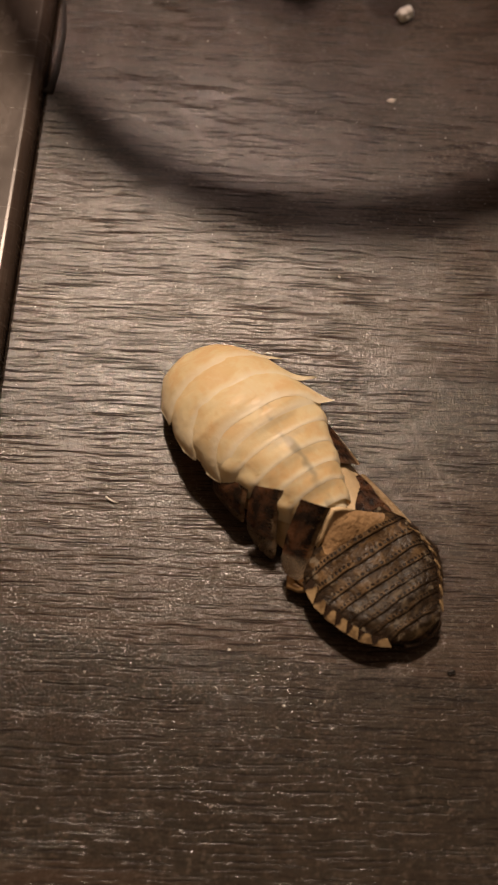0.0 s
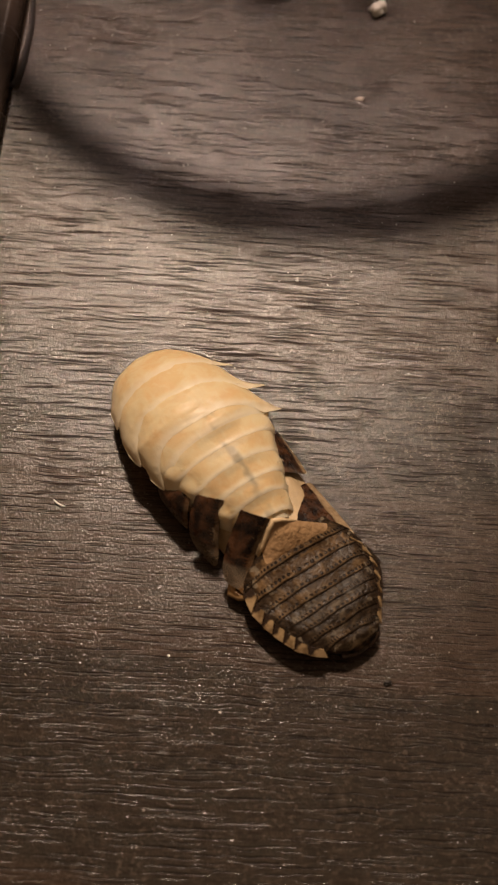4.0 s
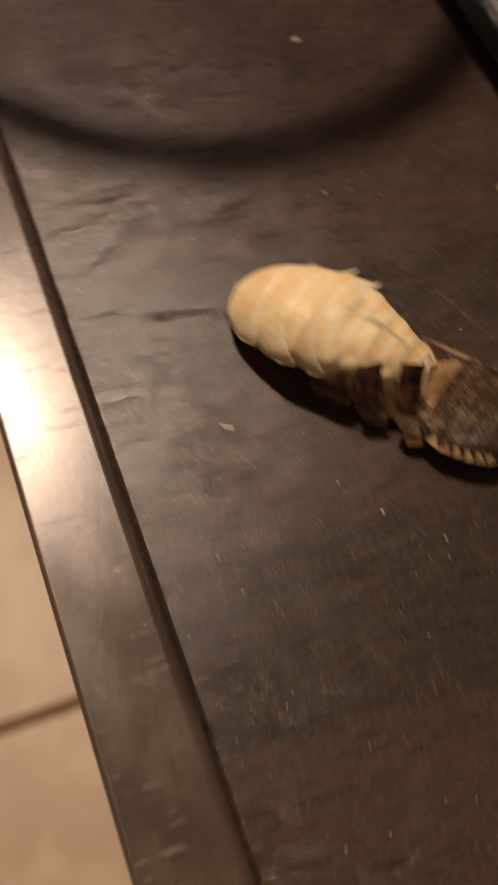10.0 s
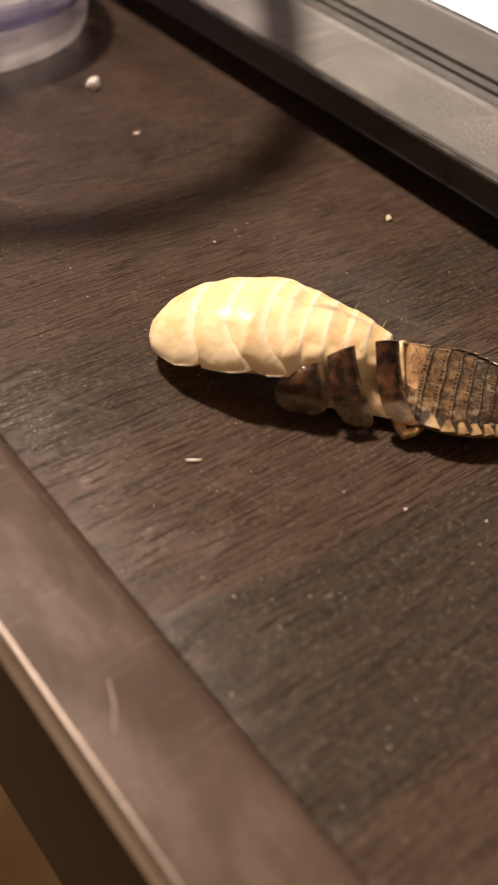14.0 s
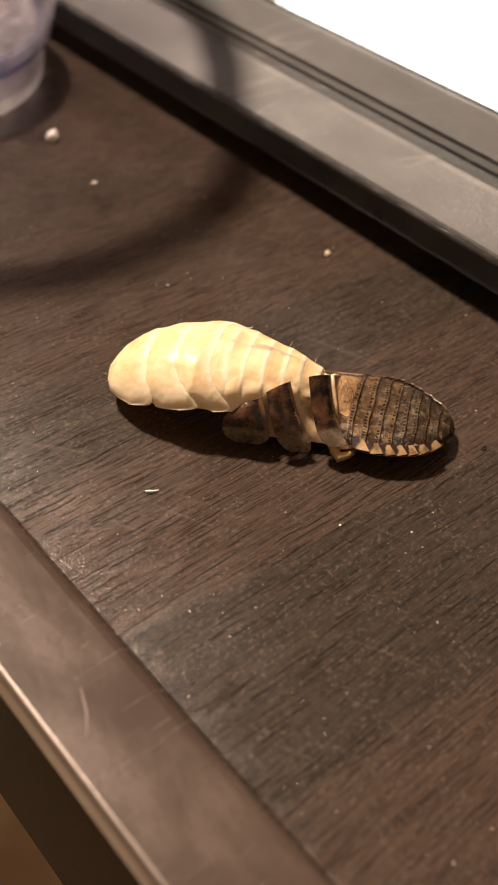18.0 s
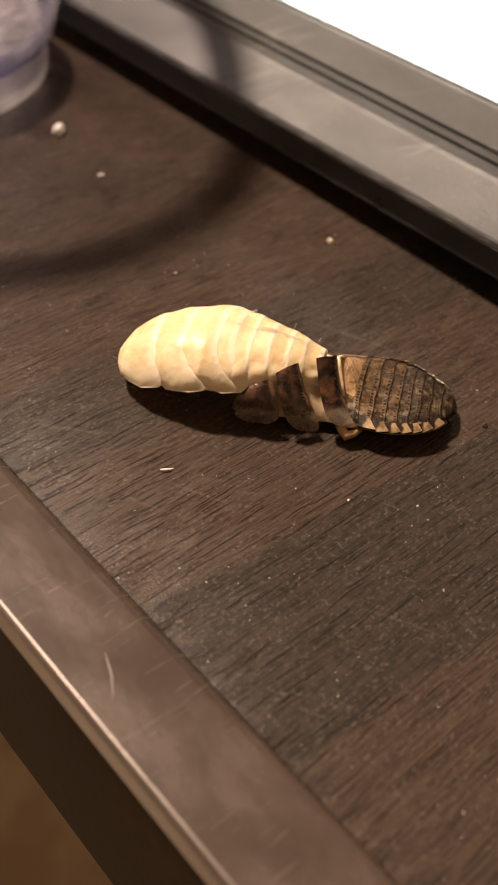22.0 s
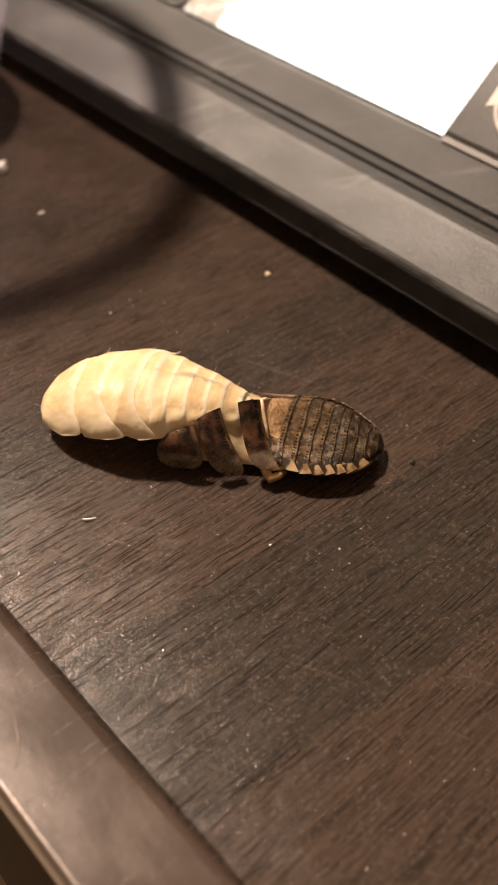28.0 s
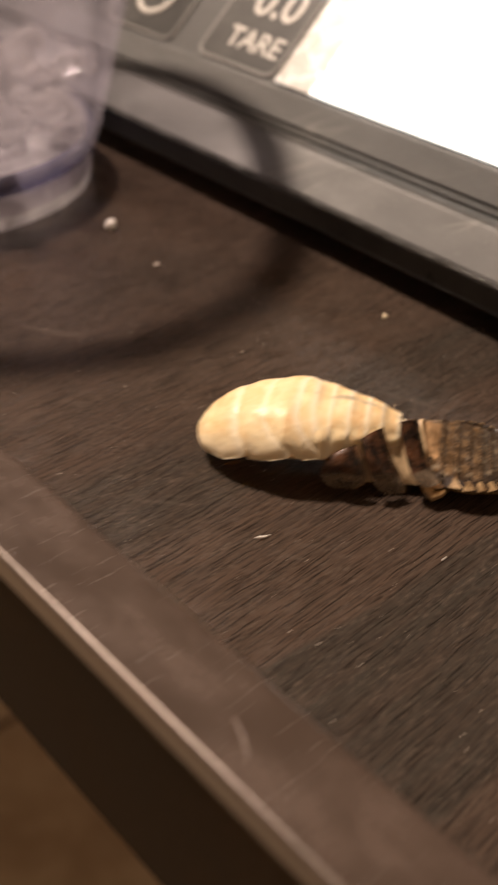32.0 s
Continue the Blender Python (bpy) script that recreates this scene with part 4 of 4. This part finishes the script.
    for k, (f, r) in enumerate(zip(fronts, rears)):
        mat = OLD_GOLD if k < 2 else OLD_BROWN if k < 4 else OLD_ABDOMEN
        lab = "amber brown shed back plate with dotted hind edge" if k < 2 else ""
        seg = part("back_plate", shell(plate_on(SHED, f, r, r + 0.007, r + 0.007, 0.05, 0.95, -0.0013, 0.0020, 0.0030, 20.0, ragged=0.0028), 14, 64, 0.0008 * U), mat, t, lab)
        for side in (0, 1) if 0 < k < 8 else ():
            def lobe(v, a, side=side, f=f, r=r):
                s = f + 0.006 * a + (r - f + 0.003) * v * (0.85 + 0.15 * a)
                uc, w, ze, h = along(SHED, s)
                out = w * 0.89 + (0.006 if side else 0.0125) * a * (0.78 + 0.22 * math.sin(math.pi * min(1.0, 0.1 + 0.62 * v)))
                zz = ze + 0.006 - 0.006 * a + 0.005 * v
                return Vector((s * U, (uc + (out if side else -out)) * U, zz * U))
            part("lobe", shell(lobe, 6, 5, (0.0015 if side else -0.0015) * U), LOBE, seg, "pale ivory pointed margin lobe")

    def keel(v, a):
        s = 0.17 + v * 0.288
        uc, w, ze, h = along(SHED, s)
        th = math.pi * a
        return Vector((s * U, (uc - 0.86 * w * math.cos(th)) * U, (ze * (1 - math.sin(th) ** 0.5)) * U))

    part("underside", shell(keel, 18, 14, -0.002 * U), AMBER, t)

    part("leg", rod([(0.300 * U, -0.045 * U, 0.026 * U), (0.310 * U, -0.056 * U, 0.020 * U), (0.317 * U, -0.063 * U, 0.016 * U), (0.326 * U, -0.058 * U, 0.019 * U), (0.334 * U, -0.048 * U, 0.021 * U)], [0.007 * U, 0.0075 * U, 0.0075 * U, 0.006 * U, 0.005 * U]), AMBER, t, "bent amber leg stump")
    # The torn front of the neck has a thick ivory lip.
    lip = [(0.303, -0.020, 0.043), (0.296, -0.007, 0.058), (0.287, 0.006, 0.076), (0.283, 0.014, 0.086), (0.286, 0.025, 0.080), (0.294, 0.043, 0.067)]
    part("lip", rod([(a * U, b * U, c * U) for a, b, c in lip], [0.0012 * U, 0.0030 * U, 0.0036 * U, 0.0034 * U, 0.0028 * U, 0.0008 * U], 8), SKIN, t, "thick ivory torn lip")
    # The last plate curls down to a pale rim.
    rim = rod([((0.449 + 0.009 * math.sin(math.pi * k / 10)) * U, (0.033 - 0.026 * math.cos(math.pi * k / 10)) * U, (0.024 - 0.006 * math.sin(math.pi * k / 10)) * U) for k in range(11)], [0.0012 * U] + [0.0042 * U] * 9 + [0.0012 * U], 8)
    part("tail_rim", rim, LOBE, t, "pale rounded rim of the last plate")
    return t


# ---- the kitchen scale ----
PANEL_Z, TILT = 0.190, math.atan(0.9)  # foot of the tilted front panel, in plan units, and its slope


def kitchen_scale():
    t = thing("kitchen_scale", pose(0.547 * U, 0.9 * U, 0), "dark grey kitchen scale with glossy keys and bright display", "kitchen scale")
    y0, y1 = -1.75 * U, 1.75 * U
    x = lambda v: (v - 0.547) * U  # noqa: E731
    # The side hangs clear of the table; a narrow bead runs along its upper edge.
    bottom = [(x(0.560), 0.040 * U), (x(0.502), 0.044 * U), (x(0.494), 0.048 * U), (x(0.492), 0.055 * U), (x(0.492), 0.0955 * U), (x(2.4), 0.0955 * U), (x(2.4), 0.040 * U)]
    part("base", extrusion(bottom, y0, y1), HOUSING_BLACK, t, "dark grey base hanging clear of the table")
    shell_sec = [(x(0.493), 0.096 * U), (x(0.4885), 0.0975 * U), (x(0.487), 0.1000 * U), (x(0.488), 0.1030 * U), (x(0.4915), 0.1050 * U), (x(0.4955), 0.1045 * U), (x(0.498), 0.1015 * U), (x(0.502), 0.1060 * U), (x(0.585), 0.1460 * U), (x(0.593), 0.1508 * U), (x(0.602), 0.1528 * U), (x(0.622), 0.1525 * U), (x(0.624), 0.140 * U), (x(0.633), 0.140 * U), (x(0.635), 0.1525 * U),
                 (x(0.652), 0.155 * U), (x(0.654), 0.145 * U), (x(0.661), 0.145 * U), (x(0.663), 0.157 * U), (x(0.742), PANEL_Z * U - 0.0003), (x(0.748), PANEL_Z * U), (x(1.128), (PANEL_Z + 0.342) * U), (x(1.150), (PANEL_Z + 0.355) * U), (x(2.4), (PANEL_Z + 0.36) * U), (x(2.4), 0.096 * U)]
    bead = [(x(0.4945) + 0.0062 * U * math.cos(r), 0.1002 * U + 0.0062 * U * math.sin(r)) for r in [math.radians(k) for k in range(0, 360, 30)]]
    part("edge_bead", extrusion([(a - 0.0025 * U, b) for a, b in bead[::-1]], y0, y1), BEAD, t, "glossy worn bead along the lower edge")
    part("housing", extrusion(shell_sec, y0, y1), HOUSING, t, "charcoal plastic housing with ridge and grooves")
    for yy in (-1.6 * U, 1.6 * U):
        for xx in (0.62, 2.3):
            foot = part("foot", turned([(0.0, 0.0), (0.07 * U, 0.0), (0.07 * U, 0.0398 * U), (0.0, 0.0398 * U)], 24, False), HOUSING_BLACK, t)
            foot.location = (x(xx), yy, 0)
    # The front panel leans back; d runs up its slope from its foot.
    face = pose(x(0.748), -0.9 * U, PANEL_Z * U) @ Matrix.Rotation(-TILT, 4, "Y")

    def slab(name, d0, d1, ya, yb, material, lift, label, parent, corner=0.0):
        bm = box(0, (d1 - d0) * U, 0, (yb - ya) * U, 0, 0.0005)
        if corner:
            edges = [e for e in bm.edges if abs(e.verts[0].co.z - e.verts[1].co.z) > 1e-5]
            bmesh.ops.bevel(bm, geom=edges, offset=corner * U, segments=6, affect="EDGES", profile=0.5)
        ob = part(name, bm, material, parent, label)
        ob.matrix_basis = face @ Matrix.Translation((d0 * U, ya * U, lift))
        return ob

    slab("display", 0.004, 0.335, 0.655, 1.385, DISPLAY, 0.00012, "bright silver display with smudged glossy cover", t)

    def key(ya, yb):
        slab("key_outline", 0.006, 0.335, ya, yb, OUTLINE, 0.0000, "thin pale printed outline", t, 0.03)
        slab("key", 0.014, 0.327, ya + 0.008, yb - 0.008, KEY, 0.00012, "dark grey membrane key", t, 0.024)

    def letters(text, size, d, yy):
        cu = bpy.data.curves.new("print", "FONT")
        cu.body, cu.size, cu.align_x, cu.align_y = text, size * U, "CENTER", "CENTER"
        cu.extrude, cu.offset = 0.00003, 0.012 * size * U
        cu.materials.append(PRINT)
        ob = new("print", cu)
        ob.parent = t
        ob.matrix_basis = face @ pose(d * U, yy * U, 0.00068, 0, 0, -90)
        ob["label"] = "pale grey printed lettering"

    key(1.397, 1.665)
    key(1.765, 2.035)
    slab("key", 0.014, 0.327, 0.290, 0.651, KEY, 0.00012, "dark grey membrane key", t)
    slab("key_joint", 0.006, 0.013, 0.290, 0.651, GROOVE, 0.00006, "dark joint along the key's foot", t)
    slab("key_outline", -0.006, 0.0045, 0.290, 0.651, OUTLINE, 0.00004, "pale rim along the key's foot", t)
    letters("TARE", 0.076, 0.074, 1.508)
    letters("0.0", 0.125, 0.185, 1.508)
    letters("kg", 0.108, 0.152, 0.574)
    # Bent arrows below and above the unit mark.
    for sx in (1, -1):
        arc = [(0.152 - sx * (0.012 + 0.097 * math.cos(r)), 0.528 + sx * 0.080 * math.sin(r)) for r in [math.radians(k) for k in range(-60, 61, 10)]]
        bow = part("arrow", rod([(p * U, q * U, 0.00062) for p, q in arc], [0.0009 * 0.5] * len(arc), 6), PRINT, t, "pale printed bent arrow")
        (p, q), (p2, q2) = arc[-1], arc[-2]
        way = Vector((p - p2, q - q2)).normalized()
        n = Vector((-way.y, way.x))
        bm = bmesh.new()
        tri = [(p + way.x * 0.040, q + way.y * 0.040), (p + n.x * 0.021, q + n.y * 0.021), (p - n.x * 0.021, q - n.y * 0.021)]
        low = [bm.verts.new((a * U, b * U, 0.00055)) for a, b in tri]
        top = [bm.verts.new((a * U, b * U, 0.00068)) for a, b in tri]
        bm.faces.new(top), bm.faces.new(low[::-1])
        for k in range(3):
            bm.faces.new((low[k], low[(k + 1) % 3], top[(k + 1) % 3], top[k]))
        bmesh.ops.recalc_face_normals(bm, faces=bm.faces[:])
        head = part("arrow_head", bm, PRINT, t)
        bow.matrix_basis = head.matrix_basis = face
    # A printed ring marks the key beside the tare key.
    ring = part("key_mark", turned([(0.052 * U, 0), (0.068 * U, 0), (0.068 * U, 0.00012), (0.052 * U, 0.00012)], 40), PRINT, t, "pale printed ring")
    ring.matrix_basis = face @ Matrix.Translation((0.120 * U, 1.905 * U, 0.00062))
    # Weighing plate behind the panel.
    part("platform", box(x(1.30), x(2.36), y0 + 0.01, y1 - 0.01, (PANEL_Z + 0.366) * U, (PANEL_Z + 0.40) * U, 0.001, 2), HOUSING, t, "dark grey weighing plate")


# ---- the cup ----
CUP_AT = (0.066, 1.820)
CUP_R = lambda z: (0.378 + 0.262 * z)  # noqa: E731


def cup():
    t = thing("plastic_cup", pose(CUP_AT[0] * U, CUP_AT[1] * U, 0), "clear plastic cup with cloudy base holding wet clear gel", "cup")
    H, w = 0.645, 0.010
    wall = [(CUP_R(0.035) * U, 0.035 * U), (CUP_R(0.3) * U, 0.3 * U), (CUP_R(H) * U, H * U), ((CUP_R(H) - w) * U, H * U), ((CUP_R(0.3) - w) * U, 0.3 * U), ((CUP_R(0.075) - w) * U, 0.075 * U)]
    part("wall", turned(wall, 128), CUP, t, "clear scuffed plastic wall")
    base = [(0.0, 0.030 * U), (0.30 * U, 0.030 * U), (0.338 * U, 0.012 * U), (0.348 * U, 0.0), (0.372 * U, 0.0), (0.382 * U, 0.006 * U), (0.386 * U, 0.034 * U), (0.378 * U, 0.070 * U), (0.0, 0.066 * U)]
    part("base", turned(base, 128, False), CUP_BASE, t, "thick cloudy base ring")
    # The bluish shade low in the cup is put in as a dark tinted ring.
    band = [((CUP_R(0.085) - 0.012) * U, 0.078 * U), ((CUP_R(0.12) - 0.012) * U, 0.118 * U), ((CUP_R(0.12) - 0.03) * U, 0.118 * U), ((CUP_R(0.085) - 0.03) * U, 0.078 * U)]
    part("base_band", turned(band, 96), CUP_BLUE, t, "tinted ring for the bluish shade inside the lower wall")
    lip = []
    for k in range(14):
        a = 2 * math.pi * k / 14
        lip.append(((CUP_R(H) + 0.004 + 0.028 * math.cos(a)) * U, (H - 0.010 + 0.080 * math.sin(a)) * U))
    part("lip", turned(lip, 128), CUP_LIP, t, "rolled clear lip")


def gel():
    """Wet clear gel lumps in the cup."""
    rng = random.Random(11)
    verts, faces = [], []
    for k in range(300):
        a, z = rng.uniform(0, 2 * math.pi), rng.uniform(0.10, 0.25)
        r = CUP_R(z) * math.sqrt(rng.uniform(0.25, 1.0)) * 0.88
        bm = lump(rng.uniform(0.022, 0.045) * U, k * 0.37, (rng.uniform(0.7, 1.2), rng.uniform(0.7, 1.2), rng.uniform(0.6, 1.0)), 1, 0.5)
        o = Vector((CUP_AT[0] * U + r * math.cos(a) * U, CUP_AT[1] * U + r * math.sin(a) * U, z * U))
        bm.verts.index_update()
        n = len(verts)
        verts += [v.co + o for v in bm.verts]
        faces += [[n + v.index for v in f.verts] for f in bm.faces]
        bm.free()
    me = bpy.data.meshes.new("gel_lumps")
    me.from_pydata(verts, [], faces)
    me.materials.append(GEL)
    tagged(new("gel_lumps", me), "wet clear gel lumps lying in the plastic cup", "gel", kind="stuff")


# ---- crumbs and dust ----
def crumbs():
    rng = random.Random(5)
    spots = [("crumb", 0.232, 1.329, 0.0135, (1.0, 0.75, 0.7), CRUMB, "pale crumb lying near the cup", 30),
             ("crumb", 0.203, 1.143, 0.0048, (1.2, 0.8, 0.25), DUST, "small pale crumb on the table", 0),
             ("crumb", 0.402, 0.725, 0.0050, (1.0, 0.85, 0.8), CRUMB_YELLOW, "tiny yellowish crumb beside the scale", 10),
             ("crumb", 0.115, 0.803, 0.0018, (1.0, 1.0, 0.5), DUST, "tiny pale crumb on the wood grain", 0),
             ("crumb", 0.042, 0.200, 0.0014, (1.0, 0.9, 0.7), CRUMB, "tiny pale crumb on the wood grain", 0),
             ("crumb", -0.024, 0.263, 0.0014, (1.0, 0.9, 0.7), CRUMB, "tiny pale crumb on the wood grain", 0),
             ("grit", 0.241, 0.245, 0.0036, (1.2, 0.8, 0.7), GRIT, "black speck of grit on the table", 20)]
    for k, (name, px, py, r, squash, mat, label, turn) in enumerate(spots):
        ob = part(name, smooth(lump(r * U, 3.0 + k, squash, 3, 0.8)), mat)
        ob.matrix_basis = pose(px * U, py * U, r * squash[2] * U * 0.72, 0, 0, turn)
        tagged(ob, label, "crumb" if name == "crumb" else "grit", "specks on the table")
    hair = [(-0.187, 0.452, 0.003), (-0.183, 0.448, 0.004), (-0.177, 0.445, 0.003), (-0.171, 0.444, 0.002)]
    tagged(part("fibre", rod([(x * U, y * U, z * U) for x, y, z in hair], [0.0009 * U, 0.0013 * U, 0.0012 * U, 0.0007 * U], 6), CRUMB), "short pale bent fibre on the table", "fibre")
    verts, faces = [], []
    for k in range(420):
        px, py = rng.uniform(-0.33, 0.52) * U, rng.uniform(-0.35, 1.4) * U
        r = rng.choice((0.00004, 0.00005, 0.00006, 0.00009))
        n = len(verts)
        a = rng.uniform(0, 6.28)
        l = rng.uniform(0.7, 2.2)
        for dx, dy, dz in ((l, 0, 0.3), (-l, 0, 0.3), (0, 0.8, 0.3), (0, -0.8, 0.3), (0, 0, 1.1), (0, 0, -0.2)):
            verts.append((px + r * (dx * math.cos(a) - dy * math.sin(a)), py + r * (dx * math.sin(a) + dy * math.cos(a)), r * (dz + 0.3)))
        faces += [[n + i for i in f] for f in ((0, 2, 4), (2, 1, 4), (1, 3, 4), (3, 0, 4), (2, 0, 5), (1, 2, 5), (3, 1, 5), (0, 3, 5))]
    me = bpy.data.meshes.new("dust")
    me.from_pydata(verts, [], faces)
    me.materials.append(DUST)
    tagged(new("dust", me), "fine pale dust scattered on the table top", "dust", kind="stuff")


table()
roach = cockroach()
shed_shell()
kitchen_scale()
cup()
gel()
crumbs()
room()


def motions():
    """The cockroach lies almost still, then creeps forward out of its shell."""
    #       seconds, forward, roll about its length, lift of the head
    steps = [(0.0, -0.008, 0.0, 0.0), (9.0, -0.008, 0.0, 0.0), (13.0, -0.003, -0.5, 0.0), (19.0, 0.001, -1.0, 0.0), (22.0, 0.005, 0.0, 0.0), (24.0, 0.007, 0.5, 0.0), (28.0, 0.0105, 0.5, 0.0), (32.0, 0.0115, 0.5, 0.0)]
    walk(roach, [(t, BODY @ pose(-f * U, 0, 0, r, p, 0)) for t, f, r, p in steps])


motions()
